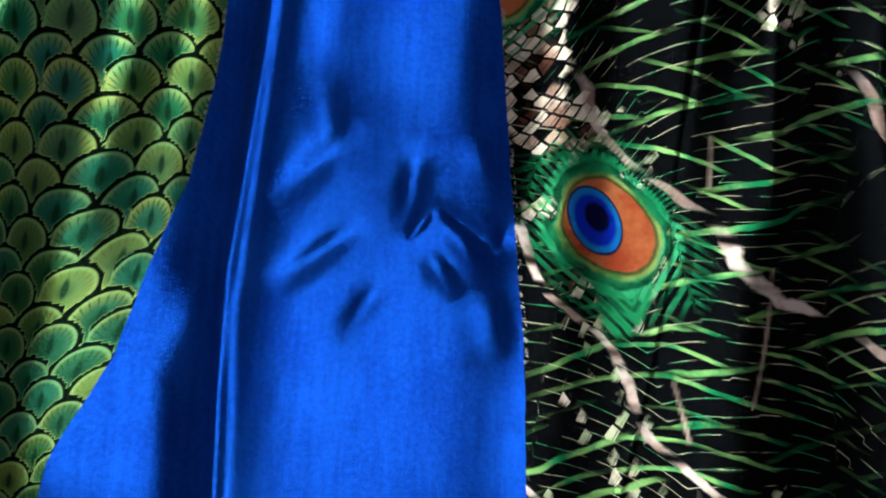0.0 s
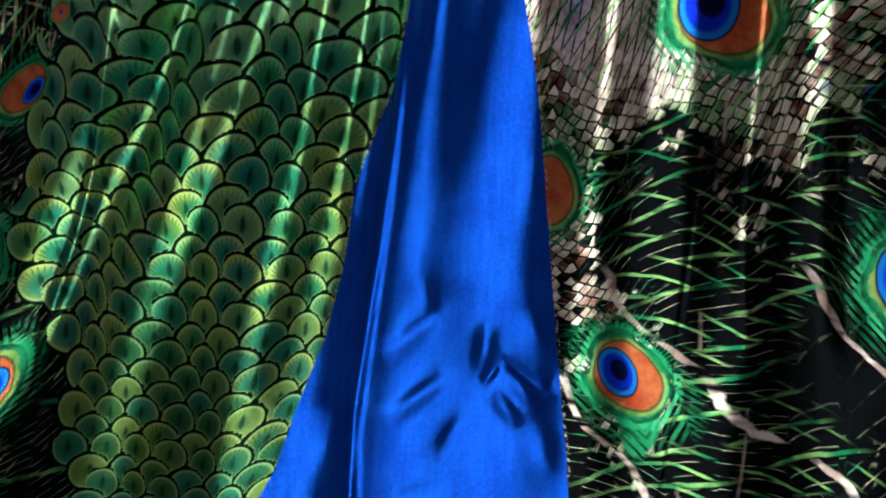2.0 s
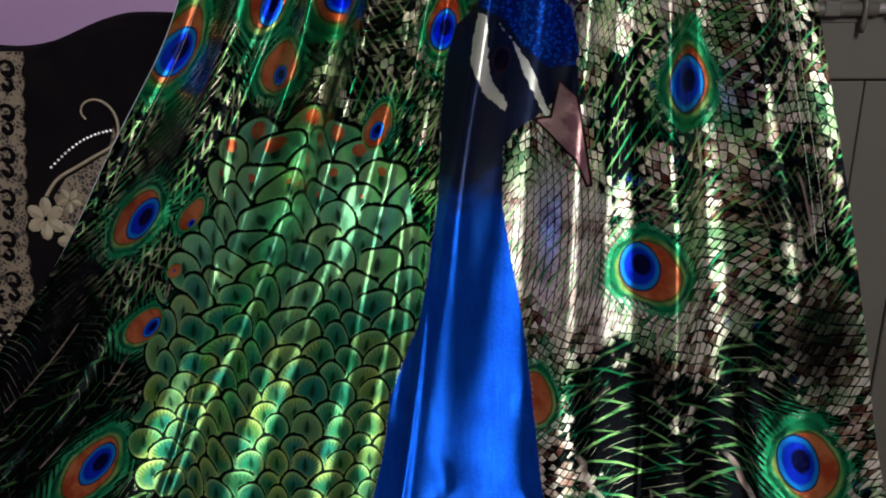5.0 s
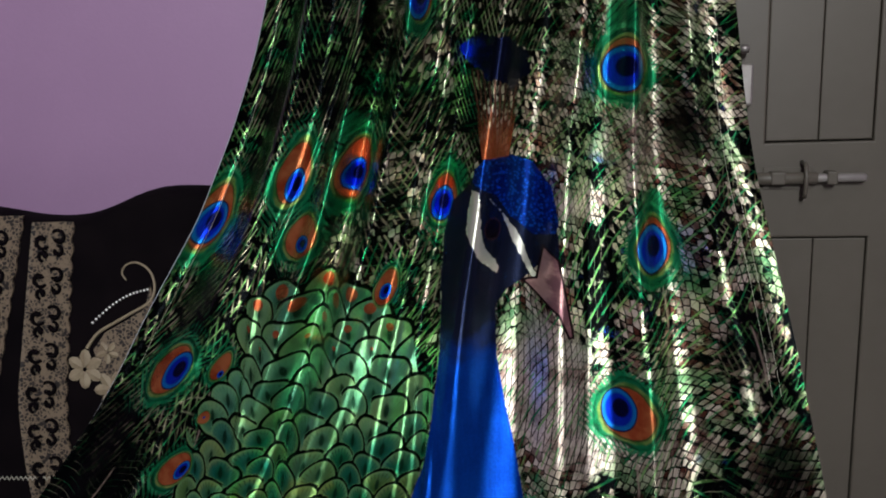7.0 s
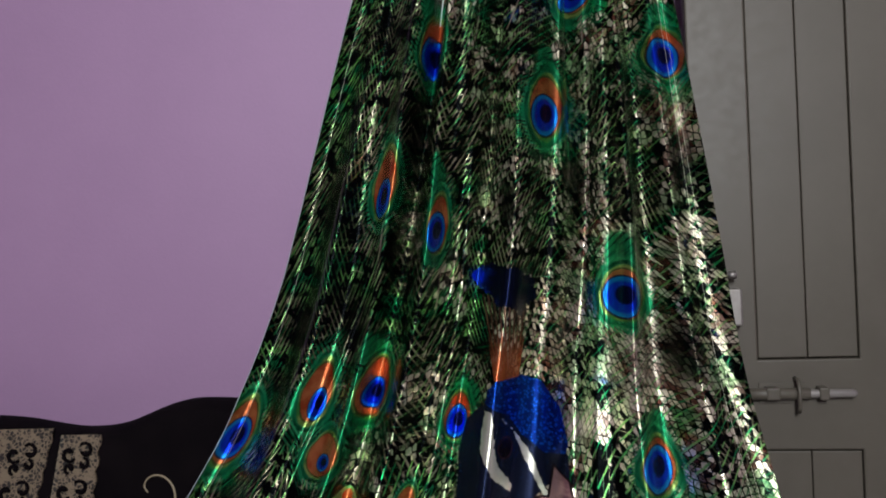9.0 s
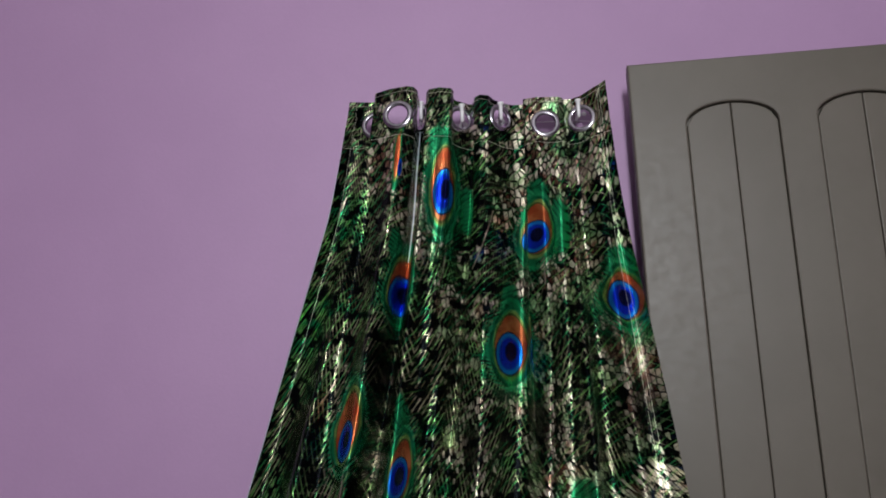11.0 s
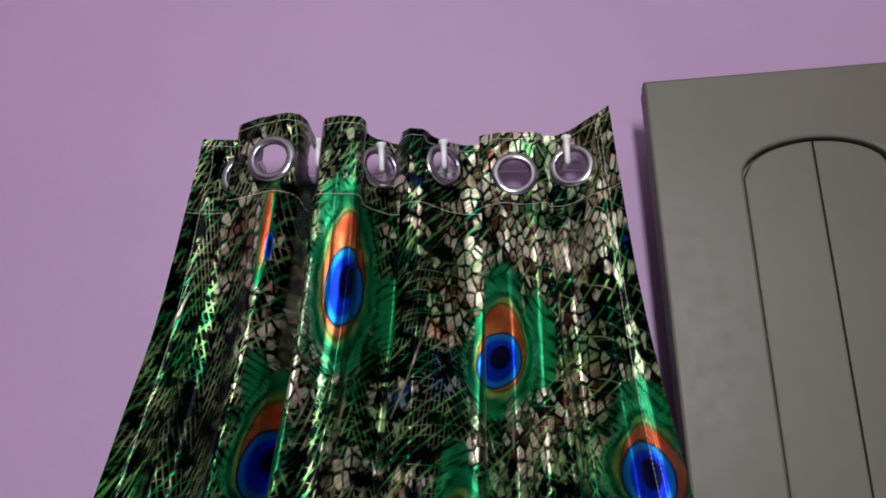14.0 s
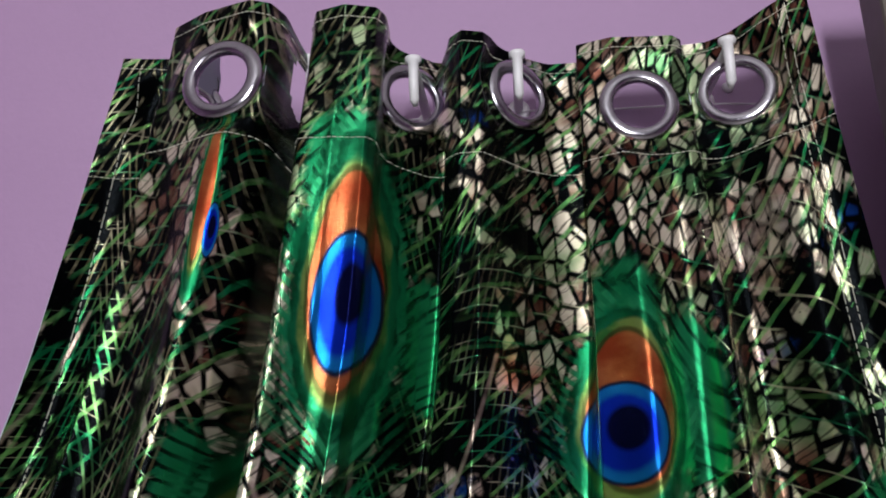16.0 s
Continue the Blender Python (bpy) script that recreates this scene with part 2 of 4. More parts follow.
    c = p.mix(er.ramp(1.08, 1.02) * 0.7, c, (0.05, 0.02, 0.01))
    rust = p.mix(tone.ramp(0.35, 0.65), (0.30, 0.05, 0.018), (0.46, 0.15, 0.055))
    c = p.mix(er.ramp(1.0, 0.95), c, rust)
    c = p.mix(eb.ramp(1.1, 1.02), c, (0.01, 0.02, 0.05))
    c = p.mix(eb.ramp(1.02, 0.95), c, (0.008, 0.16, 0.50))
    c = p.mix(eb.ramp(0.88, 0.7), c, (0.004, 0.022, 0.42))
    c = p.mix(p.field("eye_dark").ramp(1.05, 0.75), c, (0.003, 0.004, 0.035))
    # overlapping body feathers
    body, sr = p.field("scale_zone"), p.field("scale_r")
    fan = (p.field("scale_fan") * 34.0 + grain * 3.0).sin()
    green = p.mix(mid.ramp(0.46, 0.66), (0.012, 0.16, 0.065), (0.08, 0.19, 0.035))
    green = p.mix(big.ramp(0.54, 0.44) * 0.7, green, (0.010, 0.17, 0.14))
    rim_tone = p.mix((mid + (height - 0.8) * -0.25).ramp(0.44, 0.62), (0.12, 0.42, 0.17), (0.34, 0.42, 0.085))
    green = p.mix((sr * 0.85 + tone * 0.35 - 0.05).ramp(0.45, 0.92), green, rim_tone)
    green = p.mix(fan.ramp(0.55, 0.97) * sr.ramp(0.30, 0.62) * sr.ramp(0.86, 0.70) * 0.75, green, (0.004, 0.04, 0.018))
    # Scales paler above, darker below: print tone, with the fall of light painted in.
    green = p.mix((height + (mid - 0.5) * 0.3).ramp(0.82, 0.98) * 0.55, green, (0.24, 0.58, 0.30))
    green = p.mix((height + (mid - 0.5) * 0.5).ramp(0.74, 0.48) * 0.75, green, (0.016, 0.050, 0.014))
    own = p.field("scale_rand")
    green = p.mix(own.ramp(0.62, 0.9) * 0.40, green, (0.20, 0.27, 0.05))
    green = p.mix(own.ramp(0.38, 0.1) * 0.55, green, (0.010, 0.13, 0.085))
    green = p.mix(sr.ramp(0.66, 0.80) * 0.35, green, (0.24, 0.46, 0.17))
    green = p.mix(p.field("scale_mid").ramp(1.0, 0.5) * 0.85, green, (0.004, 0.03, 0.014))
    green = p.mix(p.field("scale_spot").ramp(1.05, 0.92), green, rust)
    green = p.mix((sr + (wob - 0.5) * 0.10).ramp(0.46, 0.05) * 0.60, green, (0.004, 0.030, 0.013))
    green = p.mix((sr + (wob - 0.5) * 0.10).ramp(0.80, 0.87), green, (0.002, 0.006, 0.003))
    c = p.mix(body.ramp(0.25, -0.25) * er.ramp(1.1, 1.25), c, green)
    # the plain blue shape and the shapes above it
    neck = p.field("neck") + (wob - 0.5) * 0.003
    streak = p.noise(p.stretch(uv, (1.0, 0.12, 1.0)), 150, 3)
    deep = p.mix((streak * 0.3 + grain * 0.3 + mid * 0.4).ramp(0.34, 0.66), (0.002, 0.034, 0.28), (0.004, 0.066, 0.43))
    deep = p.mix((height + (tone - 0.5) * 0.10).ramp(0.985, 1.05), deep, (0.013, 0.018, 0.040))
    c = p.mix(neck.ramp(0.0032, 0.0022) * neck.ramp(-0.001, 0.0) * grain.ramp(0.5, 0.6) * side.ramp(0.2, 0.3) * 0.6, c, (0.4, 0.4, 0.38))
    c = p.mix(neck.ramp(0.0006, -0.0006), c, deep)
    c = p.mix(p.field("head").ramp(0.0006, -0.0006), c, p.mix(p.noise(uv, 120, 3).ramp(0.6, 0.75), (0.011, 0.015, 0.034), (0.008, 0.04, 0.13)))
    crown = p.mix(p.cells(uv, 190).ramp(0.15, 0.6), (0.006, 0.075, 0.42), (0.003, 0.016, 0.14))
    c = p.mix((p.field("crown") + (grain - 0.5) * 0.004).ramp(0.0006, -0.0006), c, crown)
    c = p.mix((p.field("stripe") + (p.noise(uv, 110, 3) - 0.5) * 0.009).ramp(0.0006, -0.0006), c, p.mix(tone, (0.55, 0.55, 0.42), (0.74, 0.74, 0.68)))
    c = p.mix(p.field("pupil").ramp(1.04, 0.96), c, p.mix(p.field("pupil").ramp(0.86, 0.78), (0.045, 0.022, 0.03), (0.008, 0.004, 0.008)))
    c = p.mix(p.field("beak").ramp(0.0006, -0.0006), c, p.mix(tone.ramp(0.4, 0.6), (0.26, 0.13, 0.14), (0.58, 0.34, 0.31)))
    c = p.mix(p.field("beak").ramp(-0.0032, -0.0012) * p.field("beak").ramp(0.0018, 0.0008), c, (0.02, 0.009, 0.012))
    hair = (p.field("stalk_fan") * 150.0 + wob * 1.5).sin().ramp(0.0, 0.6).most(height.ramp(1.41, 1.345) * 0.8)
    stalk = p.mix(height.ramp(1.33, 1.43), (0.36, 0.085, 0.03), (0.10, 0.05, 0.035))
    c = p.mix(p.field("stalk").ramp(0.0006, -0.0006) * hair, c, stalk)
    tuft = p.mix((p.field("stalk_fan") + (tone - 0.5) * 0.3).ramp(-0.2, -0.06), (0.006, 0.03, 0.30), (0.004, 0.006, 0.02))
    c = p.mix((p.field("tuft") + (tone - 0.5) * 0.05).ramp(0.0006, -0.0006), c, tuft)
    p.colour(c)
    weave = p.noise(uv, 1500, 1)
    p.set("Roughness", weave * 0.10 + 0.18)
    p.set("Specular IOR Level", 0.02)
    p.set("Anisotropic", 0.7)
    p.set("Anisotropic Rotation", 0.25)
    weft = p.tree.nodes.new("ShaderNodeTangent")
    weft.direction_type, weft.uv_map = "UV_MAP", "print"
    p.tree.links.new(weft.outputs[0], p.bsdf.inputs["Tangent"])
    p.bump(weave + grain * 0.6, 0.34, 0.0006)
    return p.mat


SATIN = satin_print()


# ---- building helpers ----
def part(name, bm, material, parent=None, label=""):
    me = bpy.data.meshes.new(name)
    bm.to_mesh(me)
    bm.free()
    me.materials.append(material)
    ob = new(name, me)
    ob.parent = parent
    return tagged(ob, label)


def slab(lo, hi, bevel=0.0, bm=None, segments=2):
    """A box from corner to corner, its edges rounded."""
    bm = bm or bmesh.new()
    made = bmesh.ops.create_cube(bm, size=1)["verts"]
    for v in made:
        v.co = Vector([lo[i] if v.co[i] < 0 else hi[i] for i in range(3)])
    if bevel:
        bmesh.ops.bevel(bm, geom=list({e for v in made for e in v.link_edges}), offset=bevel, segments=segments, affect="EDGES", profile=0.5)
    return bm


def rod(points, radius, bm=None, sides=10):
    """A round bar along points, closed at its ends."""
    bm = bm or bmesh.new()
    pts = [Vector(q) for q in points]
    rings = []
    for i, q in enumerate(pts):
        way = (pts[min(i + 1, len(pts) - 1)] - pts[max(i - 1, 0)]).normalized()
        a = way.orthogonal().normalized() if i == 0 else (a - way * a.dot(way)).normalized()
        b = way.cross(a)
        r = radius[i] if isinstance(radius, (list, tuple)) else radius
        rings.append([bm.verts.new(q + r * (math.cos(k * math.tau / sides) * a + math.sin(k * math.tau / sides) * b)) for k in range(sides)])
    for r0, r1 in zip(rings, rings[1:]):
        for k in range(sides):
            bm.faces.new((r0[k], r0[(k + 1) % sides], r1[(k + 1) % sides], r1[k])).smooth = True
    bm.faces.new(rings[0][::-1])
    bm.faces.new(rings[-1])
    return bm


def lathe(profile, turn, bm=None, sides=40):
    """A ring of the closed outline (radius, depth), turned about its axis and set by the matrix turn."""
    bm = bm or bmesh.new()
    rows = [[bm.verts.new(turn @ Vector((r * math.cos(k * math.tau / sides), r * math.sin(k * math.tau / sides), d))) for r, d in profile] for k in range(sides)]
    for k in range(sides):
        a, b = rows[k], rows[(k + 1) % sides]
        for i in range(len(profile)):
            j = (i + 1) % len(profile)
            bm.faces.new((a[i], b[i], b[j], a[j])).smooth = True
    bmesh.ops.recalc_face_normals(bm, faces=bm.faces[:])
    return bm


def plate(outline, holes, y0, y1, bevel=0.0):
    """A flat board in the x-z plane between y0 (front) and y1, with openings through it."""
    bm = bmesh.new()
    edges = []
    for loop in (outline, *holes):
        vs = [bm.verts.new((x, y0, z)) for x, z in loop]
        edges += [bm.edges.new((vs[i], vs[(i + 1) % len(vs)])) for i in range(len(vs))]
    bmesh.ops.triangle_fill(bm, use_beauty=True, edges=edges)
    rim = [e for e in bm.edges if len(e.link_faces) == 1]
    out = bmesh.ops.extrude_face_region(bm, geom=bm.faces[:])["geom"]
    moved = [g for g in out if isinstance(g, bmesh.types.BMVert)]
    for v in moved:
        v.co.y = y1
    bmesh.ops.recalc_face_normals(bm, faces=bm.faces[:])
    if bevel:
        bmesh.ops.bevel(bm, geom=[e for e in rim if e.is_valid], offset=bevel, segments=2, affect="EDGES", profile=0.5)
    return bm


def shell(name, lo, hi, material, label, category):
    return tagged(part(name, slab(lo, hi), material), label, category, kind="structure")


# ---- the room ----
# Out-of-view walls set far back to cut bounce; unseen floor paled for reflections.
X0, X1, Y0R, TOP = -3.3, 3.2, -4.8, 3.1
shell("wall_north", (X0, WALL_Y, 0), (X1, WALL_Y + 0.2, TOP), WALL_PAINT, "lavender painted plaster wall behind the hanging curtain", "wall")
shell("wall_south", (X0, Y0R - 0.2, 0), (X1, Y0R, TOP), WALL_PAINT, "plain lavender painted plaster wall", "wall")
shell("wall_west", (X0 - 0.2, Y0R - 0.2, 0), (X0, WALL_Y + 0.2, TOP), WALL_PAINT, "plain lavender painted plaster wall", "wall")
shell("wall_east", (X1, Y0R - 0.2, 0), (X1 + 0.2, WALL_Y + 0.2, TOP), WALL_PAINT, "plain lavender painted plaster wall", "wall")
shell("ceiling", (X0 - 0.2, Y0R - 0.2, TOP), (X1 + 0.2, WALL_Y + 0.2, TOP + 0.1), CEILING_PAINT, "plain white painted ceiling of the room", "ceiling")
shell("floor", (X0 - 0.2, Y0R - 0.2, -0.1), (X1 + 0.2, WALL_Y + 0.2, 0), FLOOR_TILE, "plain grey floor of the room", "floor")


# ---- the door leaf, standing open before the wall ----
DX0, DX1, DZ1 = 0.437, 1.068, 2.133
PANELS = [(0.542, 0.716), (0.788, 0.962)]


def arched(x0, x1, z0, z1, rise, n=14):
    """An upright panel's outline with a low arch on top."""
    half, mid = (x1 - x0) / 2, (x0 + x1) / 2
    arc = [(mid + half * math.cos(math.pi * k / n), z1 + rise * math.sin(math.pi * k / n)) for k in range(n + 1)]
    return [(x0, z0), (x1, z0)] + arc


uppers = [arched(a, b, 1.099, 1.999, 0.042) for a, b in PANELS]
lowers = [[(a, 0.2), (b, 0.2), (b, 0.935), (a, 0.935)] for a, b in PANELS]
leaf = tagged(part("door_1", plate([(DX0, 0.012), (DX1, 0.012), (DX1, DZ1), (DX0, DZ1)], uppers + lowers, 1.04, 1.062, 0.0035), DOOR_PAINT),
              "grey-brown painted panelled door leaf standing open by the wall", "door", kind="structure")
part("core", slab((DX0 + 0.001, 1.0625, 0.013), (DX1 - 0.001, 1.082, DZ1 - 0.001), 0.002), DOOR_PAINT, leaf)
for a, b in PANELS:
    mid = (a + b) / 2
    for x0, x1 in ((a + 0.0015, mid - 0.0008), (mid + 0.0008, b - 0.0015)):
        half, centre = (b - a) / 2 - 0.003, mid
        arc = [(x0 + (x1 - x0) * k / 8) for k in range(8, -1, -1)]
        curve = [(x, 1.996 + 0.042 * math.sqrt(max(0.0, 1 - ((x - centre) / half) ** 2))) for x in arc]
        part("panel_board", plate([(x0, 1.102), (x1, 1.102)] + curve, [], 1.0445, 1.0615, 0.0020), DOOR_PAINT, leaf)
        part("panel_board", plate([(x0, 0.203), (x1, 0.203), (x1, 0.932), (x0, 0.932)], [], 1.0445, 1.0615, 0.0020), DOOR_PAINT, leaf)
part("bolt_sleeve", rod([(0.500, 1.024, 1.040), (0.560, 1.024, 1.040), (0.622, 1.024, 1.040), (0.626, 1.024, 1.040)], [0.0105, 0.0105, 0.0105, 0.008], sides=16), DOOR_PAINT, leaf)
bolt = part("sliding_bolt", rod([(0.515, 1.022, 1.040), (0.60, 1.022, 1.040), (0.698, 1.022, 1.040), (0.702, 1.022, 1.040)], [0.0075, 0.0075, 0.0075, 0.005], sides=16), STEEL, leaf, "dull steel sliding door bolt")
part("bolt_guide", slab((0.548, 1.012, 1.030), (0.572, 1.0395, 1.052), 0.003), DOOR_PAINT, bolt)
part("bolt_guide", slab((0.638, 1.012, 1.029), (0.655, 1.0395, 1.052), 0.003), DOOR_PAINT, bolt)
part("bolt_plate", slab((0.540, 1.0365, 1.020), (0.620, 1.0395, 1.058), 0.001), DOOR_PAINT, bolt)
part("staple", rod([(0.603, 1.038, 1.066), (0.603, 1.014, 1.064), (0.603, 1.008, 1.045), (0.603, 1.010, 1.018), (0.603, 1.016, 1.008)], 0.0036), DOOR_PAINT, bolt)
catch = part("latch_case", slab((0.470, 1.006, 1.165), (0.512, 1.0395, 1.232), 0.004), STEEL, leaf, "worn steel latch case on the door edge")
part("latch_knob", lathe([(0.0, 0.0), (0.007, 0.0), (0.009, 0.008), (0.006, 0.014), (0.0, 0.015)][1:4], pose(0.497, 1.012, 1.25)), STEEL, catch)


# the leaf stands a little open, its far stile turned into the room
HINGE = Vector((DX0, 1.04, 0))
leaf.matrix_world = Matrix.Translation(HINGE + Vector((0, -0.01, 0))) @ Matrix.Rotation(math.radians(-4), 4, "Z") @ Matrix.Translation(-HINGE)


# ---- the sofa under the cloth ----
sofa = tagged(new("sofa"), "black velvet covered sofa with gold lace and embroidery", "sofa")
SX0, SX1 = -1.75, 0.34


def back_top(x):
    """The crest of the sofa's back: level, with a low dip and a hump towards the middle."""
    return 0.997 + 0.061 / (1 + math.exp(-(x + 0.612) * 27)) + 0.032 / (1 + math.exp((x + 0.83) * 26)) - 0.09 * max(0.0, x + 0.53)


def back_face(x, z):
    """How far forward the cover of the back lies; it leans away towards its top."""
    return 0.938 + 0.19 * (z - 0.72) + 0.0006 * math.sin(9 * x + 4 * z)


bm = bmesh.new()
cols, rows = 110, 16
grid = []
for i in range(cols + 1):
    x = SX0 + (SX1 - SX0) * i / cols
    top = back_top(x)
    line = []
    for j in range(rows + 1):
        z = 0.40 + (top - 0.02 - 0.40) * j / rows
        line.append(bm.verts.new((x, back_face(x, z), z)))
    for k in range(1, 8):
        a = math.pi * k / 8
        y0, y1 = back_face(x, top), 1.10
        line.append(bm.verts.new(((x), y0 + (y1 - y0) * (1 - math.cos(a)) / 2, top - 0.02 + 0.02 * math.sin(a))))
    line.append(bm.verts.new((x, 1.10, 0.40)))
    grid.append(line)
for a, b in zip(grid, grid[1:]):
    for j in range(len(a)):
        k = (j + 1) % len(a)
        bm.faces.new((a[j], b[j], b[k], a[k])).smooth = True
bm.faces.new(grid[0][::-1])
bm.faces.new(grid[-1])
bmesh.ops.recalc_face_normals(bm, faces=bm.faces[:])
part("backrest", bm, VELVET, sofa)
part("seat", slab((SX0, 0.60, 0.10), (SX1, 0.96, 0.41), 0.04, segments=4), VELVET, sofa)
part("arm", slab((SX0 - 0.16, 0.58, 0.10), (SX0, 1.10, 0.66), 0.05, segments=4), VELVET, sofa)
for x in (SX0 + 0.06, SX1 - 0.08):
    for y in (0.66, 1.02):
        part("leg", slab((x - 0.025, y - 0.025, 0.0), (x + 0.025, y + 0.025, 0.11), 0.004), VELVET, sofa)


def on_back(x, z, lift=0.002):
    return Vector((x, back_face(x, z) - lift, z))


def band(name, left, right, z0, z1, wave, steps=150):
    """A strip of lace down the back between two edges given as x over z, one of them scalloped."""
    bm = bmesh.new()
    prev = None
    for k in range(steps + 1):
        z = z0 + (z1 - z0) * k / steps
        a, b = left(z), right(z) + wave * abs(math.sin((z - z0) * math.pi / 0.036))
        line = [bm.verts.new(on_back(a + (b - a) * f, z, 0.0025 + 0.0012 * (f in (0, 1)))) for f in (0, 0.06, 0.35, 0.65, 0.94, 1)]
        line += [bm.verts.new(on_back(b, z, 0.0004)), bm.verts.new(on_back(a, z, 0.0004))]
        if prev:
            for j in range(8):
                bm.faces.new((prev[j], line[j], line[(j + 1) % 8], prev[(j + 1) % 8]))
        prev = line
    bmesh.ops.recalc_face_normals(bm, faces=bm.faces[:])
    return part(name, bm, GOLD_LACE, sofa, "antique gold scalloped lace strip")


def lace_left(z):
    return -0.765 - 0.12 * (1.0 - z) + 0.00 * z + 0.42 * max(0.0, 0.70 - z) ** 1.4


def lace_right(z):
    return -0.690 - 0.075 * (1.0 - z) + 0.20 * max(0.0, 0.70 - z) ** 1.3


lace = band("lace_band", lace_left, lace_right, 0.50, 0.999, 0.006)


def scroll(x, z, size, turn, bm):
    """A flat curl, thick at its heart and thin at its tail."""
    pts, rad = [], []
    for k in range(13):
        f = k / 12
        a, r = turn + 5.2 * f, size * (0.28 + 0.72 * f)
        pts.append(on_back(x + r * math.cos(a), z + r * math.sin(a), 0.0045))
        rad.append(0.0058 * (1 - 0.5 * f))
    rod(pts, rad, bm, 6)


lace_far = band("lace_band", lambda z: -0.90 - 0.16 * (1.0 - z), lambda z: -0.785 - 0.2 * (1.0 - z), 0.50, 1.012, 0.004)
for strip, offset in ((lace, 0.0), (lace_far, -0.108)):
    for k in range(7):
        z = 0.965 - 0.068 * k
        x = (lace_left(z) + lace_right(z)) / 2 + offset * (1 + 0.5 * (1 - z))
        bm = bmesh.new()
        scroll(x - 0.016, z, 0.015, 0.4, bm)
        scroll(x + 0.016, z + 0.006, 0.015, 3.4, bm)
        scroll(x + 0.014, z - 0.018, 0.010, 2.6, bm)
        scroll(x - 0.014, z - 0.026, 0.010, 5.6, bm)
        part("scroll_motif", bm, VELVET, strip, "black embroidered scroll on the lace")

# the embroidered curl with its beads, and the flowers below it
bm = bmesh.new()
curl = [(-0.590, 0.893), (-0.600, 0.905), (-0.590, 0.922), (-0.566, 0.925), (-0.543, 0.908), (-0.535, 0.879), (-0.545, 0.852), (-0.580, 0.835), (-0.612, 0.818), (-0.648, 0.800), (-0.668, 0.772)]
fine = curl
for _ in range(3):
    fine = [fine[0]] + [(a[0] * (1 - f) + b[0] * f, a[1] * (1 - f) + b[1] * f) for a, b in zip(fine, fine[1:]) for f in (0.25, 0.75)] + [fine[-1]]
rod([on_back(x, z, 0.002) for x, z in fine], [0.0015 + 0.0018 * i / len(fine) for i in range(len(fine))], bm, 6)
part("paisley_cord", bm, GOLD_THREAD, sofa, "pale gold embroidered cord")
inside = [(-0.545, 0.884), (-0.556, 0.842), (-0.590, 0.822), (-0.632, 0.800), (-0.655, 0.770), (-0.645, 0.730), (-0.600, 0.700), (-0.560, 0.735), (-0.535, 0.800)]
bm = plate(inside, [], 0.0, 1.0)
bmesh.ops.subdivide_edges(bm, edges=bm.edges[:], cuts=1)
for v in bm.verts:
    v.co.y = back_face(v.co.x, v.co.z) - 0.0035 * (1 - v.co.y)
part("paisley_fill", bm, GOLD_LACE, sofa, "brown and gold embroidered fill")
bm = bmesh.new()
for k in range(17):
    f = k / 16
    x, z = -0.655 + 0.105 * f, 0.818 + 0.056 * f + 0.012 * math.sin(f * 3)
    bmesh.ops.create_uvsphere(bm, u_segments=8, v_segments=6, radius=0.0026, matrix=Matrix.Translation(on_back(x, z, 0.003)))
part("bead_row", bm, BEAD, sofa, "row of small silver beads")


def flower(x, z, size, petals, turn):
    bm = bmesh.new()
    for k in range(petals):
        a = turn + k * math.tau / petals
        ax, az = math.cos(a), math.sin(a)
        prof = [(0.1, 0.05), (0.35, 0.26), (0.65, 0.30), (0.9, 0.18), (1.0, 0.0)]
        up = [bm.verts.new(on_back(x + size * (l * ax - w * az), z + size * (l * az + w * ax), 0.003)) for l, w in prof]
        dn = [bm.verts.new(on_back(x + size * (l * ax + w * az), z + size * (l * az - w * ax), 0.003)) for l, w in prof[:-1]]
        spine = [bm.verts.new(on_back(x + size * l * ax, z + size * l * az, 0.006)) for l, w in prof[:-1]]
        for i in range(3):
            bm.faces.new((up[i], up[i + 1], spine[i + 1], spine[i]))
            bm.faces.new((spine[i], spine[i + 1], dn[i + 1], dn[i]))
        bm.faces.new((up[3], up[4], spine[3]))
        bm.faces.new((spine[3], up[4], dn[3]))
    return part("flower", bm, GOLD_THREAD, sofa, "pale gold embroidered flower")


flower(-0.672, 0.735, 0.036, 6, 0.5)
flower(-0.622, 0.700, 0.034, 6, 0.1)
flower(-0.628, 0.765, 0.022, 5, 0.9)
bm = bmesh.new()
pts = [on_back(-0.95 + 0.0045 * k, 0.535 + 0.006 * (k % 2), 0.003) for k in range(56)]
rod(pts, 0.0014, bm, 5)
part("zigzag_stitch", bm, THREAD, sofa, "grey zigzag stitching")


# ---- the curtain ----
def eased(knots, values, n=2201, top=2.2):
    """A smooth curve through knots of height."""
    z = np.linspace(0, top, n)
    y = np.interp(z, knots, values)
    half = 80
    k = np.hanning(2 * half + 1)
    pad = np.r_[y[0] - (y[1] - y[0]) * np.arange(half, 0, -1), y, y[-1] + (y[-1] - y[-2]) * np.arange(1, half + 1)]
    return np.convolve(pad, k / k.sum(), "valid")


